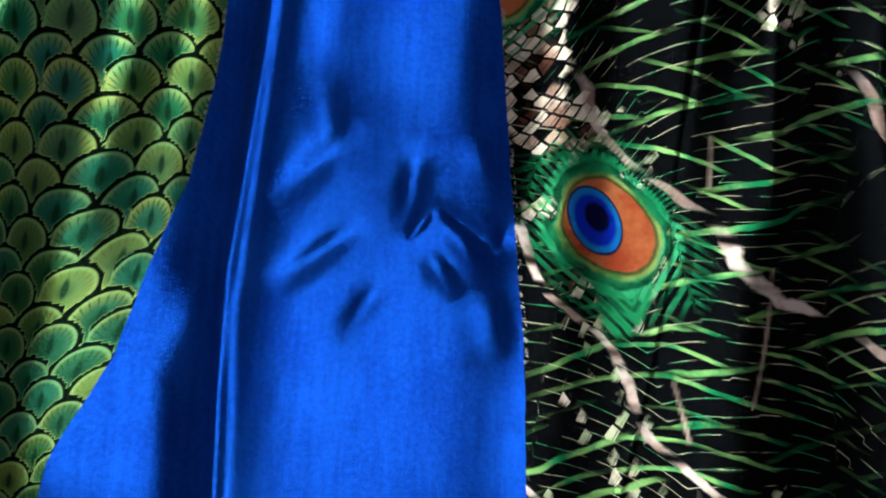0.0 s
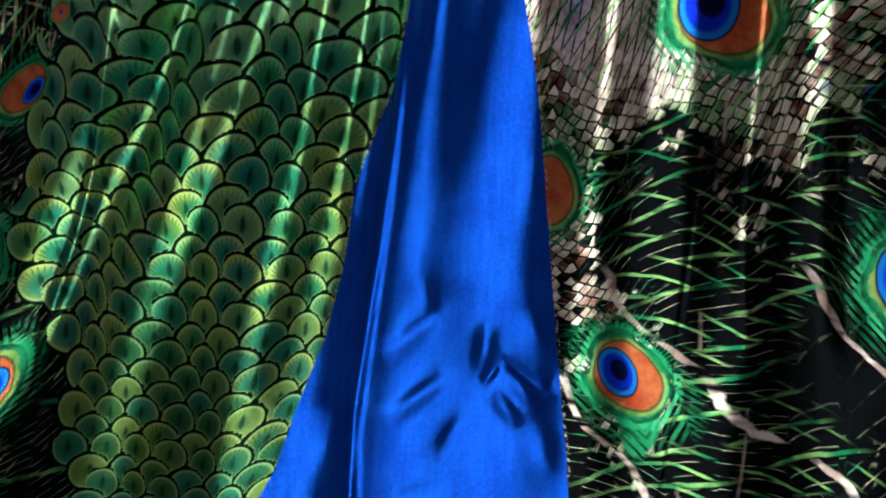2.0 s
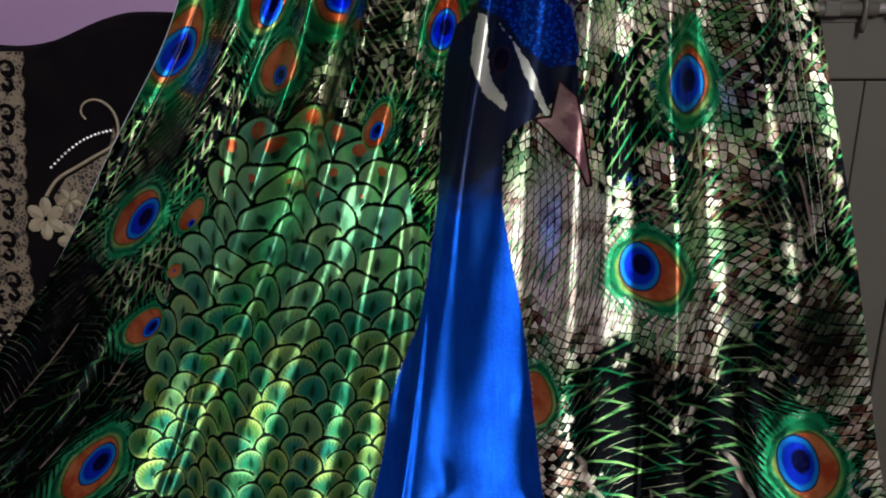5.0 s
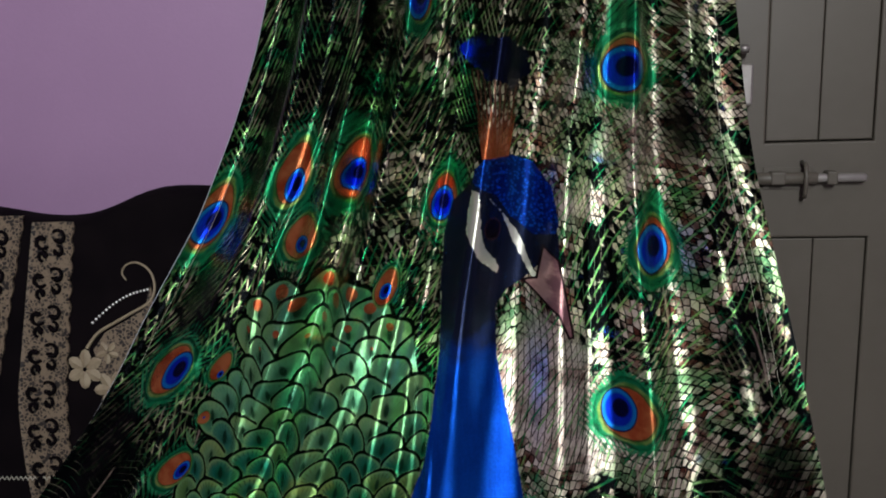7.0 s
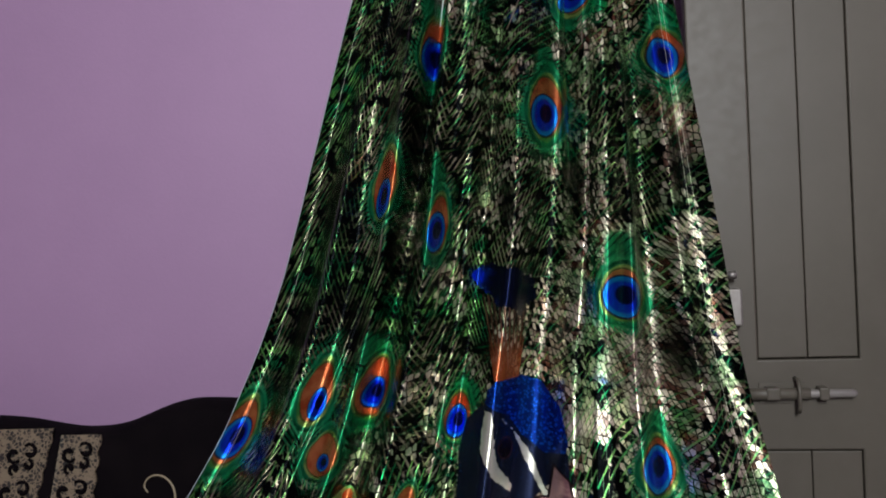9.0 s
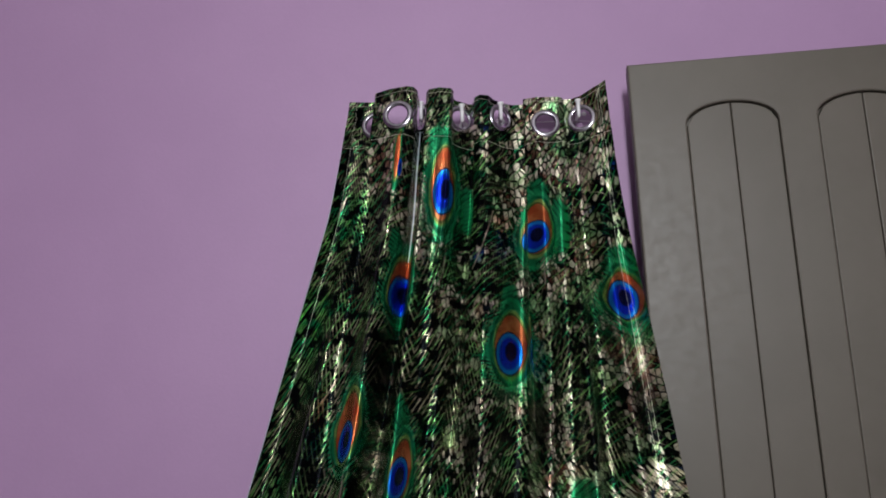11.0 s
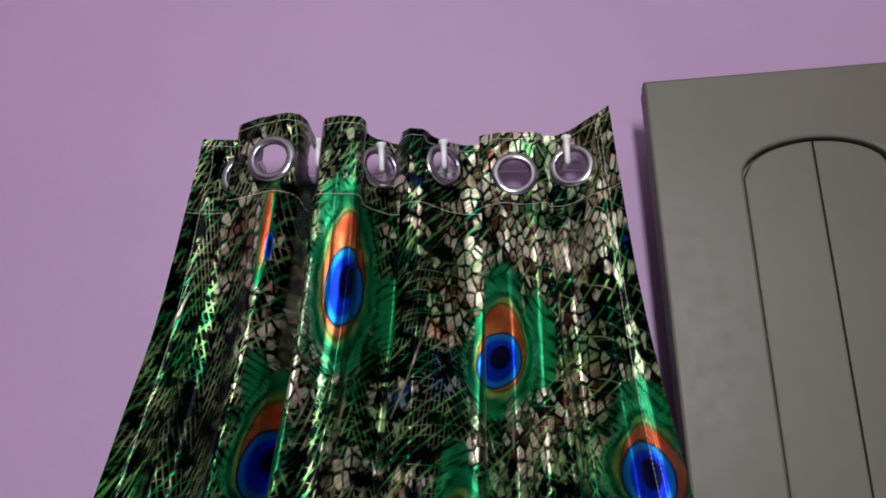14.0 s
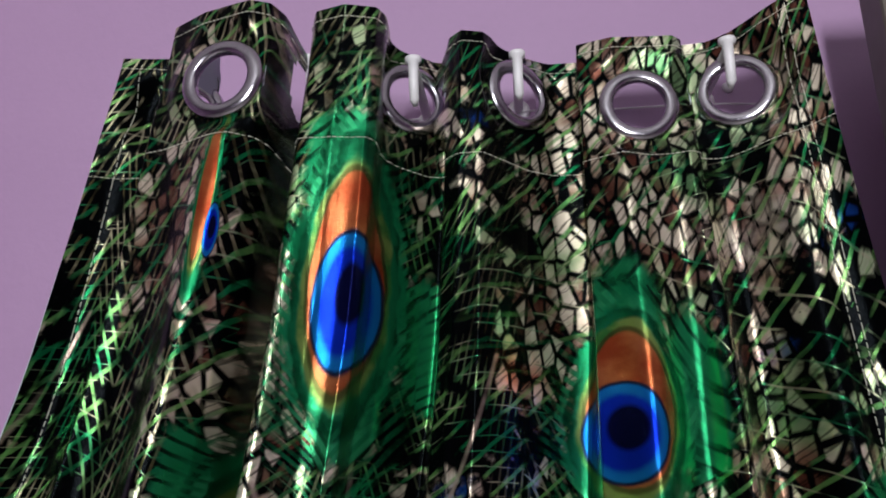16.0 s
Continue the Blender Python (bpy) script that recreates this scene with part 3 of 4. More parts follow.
HEIGHTS = np.linspace(0, 2.2, 2201)
BEND = [0.0, 0.2, 0.4, 0.5, 0.6, 0.72, 0.85, 1.0, 1.2, 1.45, 1.75, 2.1]
FALL = eased(BEND, [0.18, 0.355, 0.52, 0.605, 0.665, 0.71, 0.755, 0.83, 0.905, 0.955, 1.01, 1.035])
SKEW = eased(BEND, [0.03, 0.02, 0.0, -0.06, -0.10, -0.13, -0.14, -0.15, -0.12, -0.04, 0.05, 0.10])
LENGTH = np.r_[0, np.cumsum(np.hypot(np.diff(HEIGHTS), np.diff(FALL)))]
LEFT = eased([0.0, 0.3, 0.55, 0.62, 0.75, 0.9, 1.0, 1.12, 1.285, 1.47, 1.69, 1.85, 2.1], [-0.92, -0.84, -0.69, -0.64, -0.555, -0.48, -0.425, -0.375, -0.316, -0.267, -0.208, -0.165, -0.127])
RIGHT = eased([0.0, 0.3, 0.55, 0.68, 0.8, 0.93, 1.1, 1.3, 1.53, 1.78, 2.1], [0.64, 0.58, 0.535, 0.518, 0.5, 0.482, 0.457, 0.446, 0.432, 0.415, 0.402])

NU, NV = 800, 1240
L0, L1 = 0.012, float(np.interp(2.093, HEIGHTS, LENGTH))
ELL = np.linspace(L0, L1, NV)[:, None] * np.ones((1, NU))
S = np.linspace(0, 1, NU)[None, :] * np.ones((NV, 1))
Z = np.interp(ELL, LENGTH, HEIGHTS)
X = np.interp(Z, HEIGHTS, LEFT) * (1 - S) + np.interp(Z, HEIGHTS, RIGHT) * S
LEAN_X = np.gradient(X, axis=0) / np.gradient(ELL, axis=0)
Y = np.interp(Z, HEIGHTS, FALL) + X * np.interp(Z, HEIGHTS, SKEW)


def profile(places, depths, smooth=0.006):
    """The fold line of the heading over s, rounded."""
    s = np.linspace(0, 1, 2001)
    y = np.interp(s, places, depths)
    half = int(smooth * 2000)
    k = np.hanning(2 * half + 1)
    return s, np.convolve(np.pad(y, half, mode="edge"), k / k.sum(), "valid")


# the heading seen from above: (x of the print, x, y) along the cloth, with pleats that turn back on themselves
HEADING = np.array([
    (-0.126, -0.125, 1.050), (-0.080, -0.078, 1.058), (-0.073, -0.054, 1.062), (-0.070, -0.047, 1.050), (-0.067, -0.056, 1.030), (-0.063, -0.068, 1.014), (-0.038, -0.038, 0.996),
    (-0.001, -0.001, 0.985), (0.012, 0.012, 0.991), (0.018, 0.018, 1.010), (0.022, 0.017, 1.050), (0.026, 0.019, 1.094), (0.032, 0.030, 1.094), (0.035, 0.033, 1.050), (0.038, 0.034, 1.022),
    (0.043, 0.040, 1.007), (0.062, 0.062, 1.000), (0.081, 0.084, 1.008), (0.086, 0.089, 1.022), (0.090, 0.087, 1.055), (0.097, 0.096, 1.077), (0.115, 0.115, 1.097), (0.124, 0.127, 1.100),
    (0.128, 0.131, 1.085), (0.132, 0.130, 1.060), (0.141, 0.141, 1.048), (0.157, 0.157, 1.053), (0.170, 0.170, 1.074), (0.188, 0.188, 1.101), (0.208, 0.208, 1.113), (0.223, 0.231, 1.114),
    (0.227, 0.233, 1.102), (0.231, 0.228, 1.085), (0.255, 0.255, 1.077), (0.299, 0.302, 1.081), (0.306, 0.310, 1.089), (0.314, 0.312, 1.098), (0.330, 0.330, 1.096), (0.347, 0.347, 1.088),
    (0.368, 0.368, 1.066), (0.402, 0.394, 1.054)])
FS = (HEADING[:, 0] + 0.126) / 0.528
rest = HEADING[:, 2] - (1.035 + 0.1 * HEADING[:, 0])
s_line, sharp = profile(FS, rest, 0.0035)
_, soft = profile(FS, rest, 0.030)
_, shift = profile(FS, HEADING[:, 1] - HEADING[:, 0], 0.003)
near_top = np.clip((Z - 1.25) / 0.55, 0, 1)
near_top = near_top * near_top * (3 - 2 * near_top)
strength = np.interp(Z, [0, 0.4, 0.7, 1.0, 1.4, 1.75, 2.1], [0.05, 0.12, 0.32, 0.70, 0.95, 0.85, 1.0])
SW = S + 0.010 * np.sin(5.0 * ELL + 3.0 * S) * (1 - near_top)
Y += strength * (near_top * np.interp(SW, s_line, sharp) + (1 - near_top) * np.interp(SW, s_line, soft))
# narrower folds that open downwards
fan = np.interp(Z, [0, 0.35, 0.6, 0.9, 1.3, 1.7, 1.95, 2.1], [0.001, 0.0018, 0.005, 0.011, 0.014, 0.009, 0.003, 0.0])
wander = 0.5 * np.sin(2.1 * ELL + 9 * S) + 0.35 * np.sin(4.3 * ELL - 5 * S)
crest_a = (0.5 + 0.5 * np.cos(2 * np.pi * 8.6 * (S + 0.016 * np.sin(2 * np.pi * 2.3 * S + 1.0)) + 1.9 * wander + 0.6)) ** 1.5
crest_b = (0.5 + 0.5 * np.cos(2 * np.pi * 14.3 * S + 1.7 * wander + 2.0)) ** 2
Y -= fan * (3.4 * crest_a + 0.22 * crest_b - 1.3)


def bulge(x0, l0, x1, l1, width, height, taper=False):
    """A long wrinkle of the cloth from one place to another."""
    global Y
    dx, dl = x1 - x0, l1 - l0
    f = np.clip(((X - x0) * dx + (ELL - l0) * dl) / (dx * dx + dl * dl), 0, 1)
    d = np.hypot(X - x0 - f * dx, ELL - l0 - f * dl)
    ends = np.sin(np.pi * f) ** 1.25
    Y = Y - height * np.exp(-((d / width) ** 2)) * (ends if taper else 1.0)


def ridge(pts, width, height, fade=0.07):
    """A ridge of the cloth along a smooth line of places, fading out at both ends."""
    global Y
    ls = np.array([q[1] for q in pts])
    xs = np.array([q[0] for q in pts])
    fine_l = np.linspace(ls[0], ls[-1], 400)
    k = np.hanning(61)
    fine_x = np.convolve(np.pad(np.interp(fine_l, ls, xs), 30, mode="reflect", reflect_type="odd"), k / k.sum(), "valid")
    d = X - np.interp(ELL, fine_l, fine_x)
    ends = np.clip((ELL - ls[0]) / fade + 0.5, 0, 1) * np.clip((ls[-1] - ELL) / fade + 0.5, 0, 1)
    Y = Y - height * np.exp(-((d / width) ** 2)) * ends * ends * (3 - 2 * ends)


# the sharp fold along the blue, and the crumple beside it
ridge([(-0.047, 0.30), (-0.055, 0.52), (-0.046, 0.63), (-0.035, 0.74), (-0.024, 0.84), (-0.017, 0.98)], 0.0065, 0.0055)
ridge([(-0.085, 0.30), (-0.100, 0.52), (-0.086, 0.63), (-0.070, 0.74), (-0.056, 0.84), (-0.040, 0.94)], 0.024, -0.0055)
bulge(0.030, 1.000, 0.050, 0.660, 0.037, 0.0035, True)
bulge(0.080, 0.950, 0.095, 0.660, 0.027, 0.0030, True)
for x0, l0, x1, l1, width, height in (
    (-0.024, 0.527, 0.040, 0.573, 0.0095, -0.0048), (0.026, 0.488, 0.054, 0.535, 0.0090, -0.0030), (-0.027, 0.584, 0.032, 0.642, 0.0120, -0.0045),
    (0.072, 0.627, 0.066, 0.559, 0.0105, -0.0050), (0.066, 0.557, 0.0835, 0.5875, 0.0055, 0.0050), (0.0835, 0.5875, 0.131, 0.557, 0.0060, 0.0050),
    (0.094, 0.574, 0.123, 0.531, 0.0090, -0.0048), (0.122, 0.535, 0.134, 0.480, 0.0110, -0.0030), (0.076, 0.553, 0.104, 0.520, 0.0085, -0.0042),
    (0.110, 0.637, 0.132, 0.575, 0.0130, -0.0050), (0.129, 0.559, 0.137, 0.591, 0.0060, 0.0040), (-0.064, 0.540, -0.082, 0.455, 0.0180, -0.0060),
    (0.000, 0.470, 0.030, 0.450, 0.0120, -0.0014), (0.050, 0.470, 0.095, 0.450, 0.0150, -0.0014), (-0.005, 0.690, 0.022, 0.600, 0.0120, 0.0026),
    (0.105, 0.720, 0.112, 0.800, 0.0160, -0.0040), (-0.055, 0.660, -0.048, 0.740, 0.0120, -0.0030),
):
    bulge(x0, l0, x1, l1, width, 0.9 * height, True)
ridge([(-0.185, 0.36), (-0.180, 0.47), (-0.172, 0.628), (-0.135, 0.725), (-0.098, 0.824), (-0.085, 0.92)], 0.055, 0.017, 0.12)
# pressed creases and soft ridges that catch the light
for pts, width, height in (
    (((0.217, 0.40), (0.240, 0.51), (0.258, 0.74), (0.262, 1.03), (0.268, 1.12), (0.254, 1.29), (0.250, 1.48)), 0.0022, 0.0008),
    (((-0.375, 0.59), (-0.334, 0.775), (-0.312, 0.90), (-0.308, 1.02), (-0.295, 1.14), (-0.213, 1.32), (-0.112, 1.61)), 0.007, 0.006),
    (((-0.16, 0.55), (-0.125, 0.70), (-0.105, 0.86), (-0.10, 1.0)), 0.022, 0.004),
    (((-0.21, 0.50), (-0.175, 0.64), (-0.150, 0.78)), 0.020, 0.003),
    (((-0.07, 0.72), (-0.052, 0.86), (-0.045, 1.0)), 0.010, 0.005),
    (((0.315, 0.60), (0.300, 0.78), (0.300, 0.95), (0.318, 1.10)), 0.013, 0.005),
    (((0.40, 0.62), (0.385, 0.80), (0.380, 1.0), (0.392, 1.25)), 0.014, 0.006),
    (((-0.56, 0.66), (-0.47, 0.84), (-0.41, 0.98)), 0.014, 0.008),
    (((-0.62, 0.60), (-0.53, 0.76), (-0.47, 0.88)), 0.014, 0.008),
):
    ridge(pts, width, height)
Y += 0.0012 * np.sin(31 * X + 17 * ELL) * np.sin(23 * ELL - 11 * X)
# the heading dips and lifts between its hooks
lift = 0.020 * np.clip((S - 0.86) / 0.14, 0, 1) ** 1.5
ZV = Z + lift * np.clip((Z - 1.9) / 0.15, 0, 1)
P = np.stack([X, Y, ZV], -1)
# the pleats overlap at the heading and open below it
turned = np.clip((Z - 1.68) / 0.27, 0, 1)
P[..., 0] += np.interp(S, s_line, shift) * turned * turned * (3 - 2 * turned)

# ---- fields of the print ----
DARK_PATCHES = [(0.39, 0.60, 0.065, 1.2), (0.46, 0.86, 0.055, 1.5), (0.43, 1.04, 0.04, 1.3), (0.27, 0.80, 0.025, 1.2), (-0.53, 0.64, 0.11, 1.2), (-0.55, 0.85, 0.07, 1.4), (-0.40, 1.08, 0.05, 1.6), (-0.19, 1.43, 0.045, 2.0), (-0.28, 1.40, 0.035, 2.2),
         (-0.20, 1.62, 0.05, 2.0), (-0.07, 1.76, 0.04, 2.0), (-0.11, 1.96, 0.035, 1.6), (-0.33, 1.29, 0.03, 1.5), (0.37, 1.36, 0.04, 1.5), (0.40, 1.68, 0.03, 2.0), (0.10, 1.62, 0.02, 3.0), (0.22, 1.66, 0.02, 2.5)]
side = np.clip((X + 0.25) / 0.5, 0, 1) * np.clip((ELL - 0.38) / 0.3, 0.3, 1)
for x, l, r, more in ((0.14, 0.95, 0.065, 2.0), (0.015, 2.08, 0.03, 1.2), (0.12, 2.0, 0.03, 0.6), (0.33, 2.15, 0.04, 0.5), (0.20, 0.86, 0.04, 0.5), (0.42, 1.15, 0.06, 0.5), (0.17, 0.66, 0.05, 0.5), (0.33, 0.88, 0.06, 0.3), (0.40, 0.60, 0.07, -1.1), (0.33, 0.48, 0.06, -0.5),
                      (-0.45, 0.52, 0.12, -0.8), (-0.42, 1.05, 0.06, -0.5), (-0.30, 1.42, 0.07, -0.4), (-0.18, 1.90, 0.08, -0.5), (0.36, 1.60, 0.05, -0.5), (0.45, 0.95, 0.05, -0.4), (0.25, 0.46, 0.05, -0.4), (0.26, 0.68, 0.08, -0.75), (0.38, 0.76, 0.06, -0.6), (0.06, 1.62, 0.06, 0.5), (0.30, 1.32, 0.06, 0.5), (0.12, 1.9, 0.05, 0.5), (0.165, 1.03, 0.045, 0.9), (0.20, 0.90, 0.05, 0.5), (0.205, 1.24, 0.035, 0.9), (0.022, 2.12, 0.03, 0.7), (0.022, 2.03, 0.03, 0.7), (0.10, 2.10, 0.03, 0.5), (0.35, 0.70, 0.13, -0.3), (0.30, 0.50, 0.12, -0.15), (0.46, 1.05, 0.10, -0.5), (0.22, 0.75, 0.05, -0.5), (0.33, 1.05, 0.06, -0.3), (0.15, 1.75, 0.25, -0.5), (0.44, 1.22, 0.09, -0.6)):
    side = side + more * np.exp(-((X - x) ** 2 + (ELL - l) ** 2) / r**2)
big = np.full(X.shape, 9.0)
# where the green of a feather lies closed
verdant = np.zeros(X.shape)
for x, l, rx, rl in ((0.060, 2.20, 0.030, 0.05), (0.100, 2.085, 0.020, 0.06), (0.245, 2.10, 0.025, 0.05), (0.285, 2.04, 0.022, 0.07), (0.390, 1.955, 0.035, 0.045), (-0.030, 1.99, 0.014, 0.05), (0.180, 1.88, 0.022, 0.06), (0.060, 2.03, 0.020, 0.03),
                     (-0.020, 1.66, 0.014, 0.07), (0.287, 1.52, 0.030, 0.05), (0.015, 1.29, 0.030, 0.03), (-0.142, 1.37, 0.022, 0.04), (0.320, 1.23, 0.022, 0.04), (0.215, 0.535, 0.022, 0.040)):
    verdant = np.maximum(verdant, np.exp(-((X - x) / rx) ** 2 - ((ELL - l) / rl) ** 2))
# where the pattern is darkened all but to black, patch by patch
patch_mask = np.ones(X.shape)
for x, l, r, t in DARK_PATCHES:
    patch_mask *= 1 - 0.92 * np.exp(-((((X - x) ** 2 + ((ELL - l) / t) ** 2) / r**2) ** 2))
eye_ring, eye_blue, eye_dark = big.copy(), big.copy(), big.copy()
near_a, near_b = np.full(X.shape, 9e9), np.full(X.shape, 9e9)
barb_a, barb_b, quill = np.zeros(X.shape), np.zeros(X.shape), np.zeros(X.shape)


def local(x, l, turn):
    """Places as seen from a feather: across and along it. The feather lies along the hang of the folds."""
    i, j = int(np.clip((l - L0) / (L1 - L0) * (NV - 1), 0, NV - 1)), 0
    j = int(np.clip(np.searchsorted(X[i], x), 0, NU - 1))
    k = float(LEAN_X[i, j]) + turn
    return X - x - k * (ELL - l), ELL - l


def feather(x, l, w, h, bx=None, bl=None, bw=0.0, bh=0.0, turn=0.0, period=0.0085, slant=1.0):
    """One feather of the print: its eye, if it has one, its barbs and its quill."""
    global near_a, near_b, barb_a, barb_b, quill, eye_ring, eye_blue, eye_dark
    across, along = local(x, l, turn)
    far = (across / 0.055) ** 2 + ((along + 0.03) / np.where(along < 0, 0.17, 0.09)) ** 2
    if bw:
        far = far * 1.6
        phase = (0.62 * along - 0.95 * np.abs(across) + 2.5 * across ** 2) * (np.pi / period) + 7 * x
    else:
        # strokes one way, gently bowed
        far = (across / 0.06) ** 2 + (along / 0.085) ** 2
        phase = (math.cos(slant) * along + math.sin(slant) * across + 2.2 * across ** 2 - 1.6 * along ** 2) * (np.pi / period) + 7 * x
    first, second = far < near_a, (far < near_b) & (far >= near_a)
    barb_b = np.where(first, barb_a, np.where(second, phase, barb_b))
    near_b = np.where(first, near_a, np.where(second, far, near_b))
    barb_a, near_a = np.where(first, phase, barb_a), np.where(first, far, near_a)
    shaft = np.clip(1.6 - np.abs(across + 0.012 * np.sin(14 * along)) / 0.0011, 0, 1) * (along < -h * 1.1) * (along > -0.19)
    quill = np.where(first, shaft, quill)
    if bw:
        ring = np.hypot(across / w * np.where(along < 0, 1.0, 1 + 0.25 * along / h), along / h)
        take = ring < eye_ring
        b_across, b_along = local(bx, bl, turn)
        eye_blue = np.where(take, np.hypot(b_across / bw, b_along / bh), eye_blue)
        eye_dark = np.where(take, np.hypot((b_across - 0.12 * bw) / (0.52 * bw), (b_along - 0.1 * bh) / (0.5 * bh)), eye_dark)
        eye_ring = np.where(take, ring, eye_ring)


feather(-0.024, 2.180, 0.0048, 0.050, -0.020, 2.152, 0.0035, 0.018)
feather(0.060, 2.122, 0.021, 0.076, 0.060, 2.106, 0.0185, 0.046)
feather(0.239, 2.035, 0.029, 0.052, 0.235, 2.020, 0.026, 0.032)
feather(0.391, 1.890, 0.033, 0.048, 0.387, 1.881, 0.027, 0.038)
feather(-0.024, 1.930, 0.018, 0.056, -0.029, 1.910, 0.015, 0.039)
feather(0.177, 1.808, 0.031, 0.059, 0.173, 1.790, 0.025, 0.040)
feather(-0.113, 1.667, 0.021, 0.059, -0.117, 1.639, 0.014, 0.035)
feather(-0.023, 1.589, 0.015, 0.050, -0.027, 1.575, 0.013, 0.035)
feather(0.286, 1.456, 0.034, 0.043, 0.284, 1.451, 0.030, 0.035)
feather(0.315, 1.176, 0.028, 0.043, 0.313, 1.171, 0.024, 0.036)
feather(-0.400, 1.218, 0.030, 0.058, -0.404, 1.207, 0.025, 0.037)
feather(-0.142, 1.303, 0.025, 0.051, -0.143, 1.292, 0.018, 0.027)
feather(-0.238, 1.300, 0.025, 0.052, -0.239, 1.278, 0.015, 0.028)
feather(-0.224, 1.195, 0.028, 0.035, -0.222, 1.184, 0.012, 0.014, period=0.006)
feather(-0.089, 1.108, 0.016, 0.029, -0.091, 1.101, 0.008, 0.013, period=0.006)
feather(0.000, 1.250, 0.022, 0.039, -0.002, 1.240, 0.017, 0.028)
feather(-0.442, 0.971, 0.033, 0.039, -0.430, 0.971, 0.021, 0.030, turn=0.2)
feather(-0.425, 0.821, 0.024, 0.025, -0.413, 0.821, 0.010, 0.014, turn=0.2)
feather(-0.472, 0.641, 0.033, 0.039, -0.464, 0.647, 0.020, 0.026, turn=0.2)
feather(-0.430, 0.530, 0.030, 0.034, -0.424, 0.532, 0.019, 0.022, turn=0.2)
feather(0.266, 0.933, 0.036, 0.037, 0.254, 0.935, 0.023, 0.030)
feather(0.453, 0.702, 0.035, 0.045, 0.441, 0.704, 0.023, 0.036)
feather(0.203, 0.582, 0.031, 0.034, 0.194, 0.585, 0.017, 0.024, turn=-0.35)
feather(0.122, 0.754, 0.024, 0.033, 0.10, 0.754, 0.003, 0.003)
feather(-0.356, 0.979, 0.014, 0.022, -0.357, 0.967, 0.005, 0.006, turn=0.2)
feather(-0.382, 0.899, 0.010, 0.010, -0.382, 0.899, 0.002, 0.002)
rng = random.Random(5)
for k in range(44):
    # plain feathers between the others, tilted either way
    l = 0.36 + 1.95 * (k + rng.random()) / 44
    i = int((l - L0) / (L1 - L0) * (NV - 1))
    s = rng.choice((rng.uniform(0.03, 0.42), rng.uniform(0.55, 0.97), rng.uniform(0.6, 0.97)))
    feather(float(X[min(i, NV - 1), int(s * (NU - 1))]), l, 0.03, 0.03, turn=rng.uniform(-0.6, 0.6), period=rng.uniform(0.006, 0.010), slant=rng.choice((-1, 1)) * rng.uniform(0.25, 1.25))
near_a = near_b = None


# the net of fine dark lines: two sets across each other, and vanes whose barbs meet on shafts along the folds
bow = np.clip(ELL - 1.0, -0.25, 0.6)
net_a = (X + 0.22 * (ELL - 1.0) * (X - 0.08) + 0.45 * bow * bow * np.clip(X, 0, 0.3) / 0.2 + 0.030 * np.sin(3.1 * ELL + 2 * X) + 0.008 * np.sin(11 * ELL + 7 * X)) * (np.pi / 0.0085)
net_b = (ELL + 0.55 * np.abs(X - 0.12) - 0.5 * (X - 0.12) ** 2 + 0.030 * np.sin(5 * X + 1.5 * ELL) + 0.010 * np.sin(17 * X - 8 * ELL)) * (np.pi / 0.0125)
net_c = (0.60 * ELL - 0.80 * X + 0.035 * np.sin(4.0 * X + 3 * ELL) + 0.008 * np.sin(19 * ELL)) * (np.pi / 0.0080)
# long thin strokes that lie nearly level, bowed, in two crossing sets
drift_a = (ELL + 0.18 * X + 0.9 * (X - 0.3) ** 2 + 0.020 * np.sin(13 * X + 3 * ELL)) * (np.pi / 0.0100)
drift_b = (0.93 * ELL - 0.42 * X + 0.025 * np.sin(8 * X - 5 * ELL)) * (np.pi / 0.0135)
shaft_at = S * 5.5 + 0.20 * np.sin(3.3 * ELL + 1.0) + 0.12 * np.sin(9 * ELL + 2 * S)
off_shaft = np.abs(shaft_at - np.round(shaft_at))
vane = (0.36 * ELL - 0.13 * off_shaft * (1.0 + 0.25 * np.sin(np.round(shaft_at) * 2.7)) - 0.02 * off_shaft ** 2) * (np.pi / 0.0040) + 5.0 * np.round(shaft_at)
twig = (0.60 * ELL + 0.62 * X + 0.012 * np.sin(23 * X + 4 * ELL) + 0.006 * np.sin(61 * ELL)) * (np.pi / 0.050)
twig = np.where(X > 0.12, twig, -np.pi / 2)


def shape(outline, margin=0.02):
    """Distance to a closed outline, less than nothing within it."""
    pts = np.array(outline)
    lo, hi = pts.min(0) - margin, pts.max(0) + margin
    out = np.full(X.shape, 1.0)
    where = (X > lo[0]) & (X < hi[0]) & (ELL > lo[1]) & (ELL < hi[1])
    x, l = X[where], ELL[where]
    best, inside = np.full(x.shape, 9.0), np.zeros(x.shape, bool)
    for (ax, al), (bx, bl) in zip(pts, np.roll(pts, -1, 0)):
        dx, dl = bx - ax, bl - al
        f = np.clip(((x - ax) * dx + (l - al) * dl) / (dx * dx + dl * dl), 0, 1)
        best = np.minimum(best, np.hypot(x - ax - f * dx, l - al - f * dl))
        if al != bl:
            inside ^= ((al > l) != (bl > l)) & (x < dx * (l - al) / dl + ax)
    out[where] = np.where(inside, -best, best)
    return out


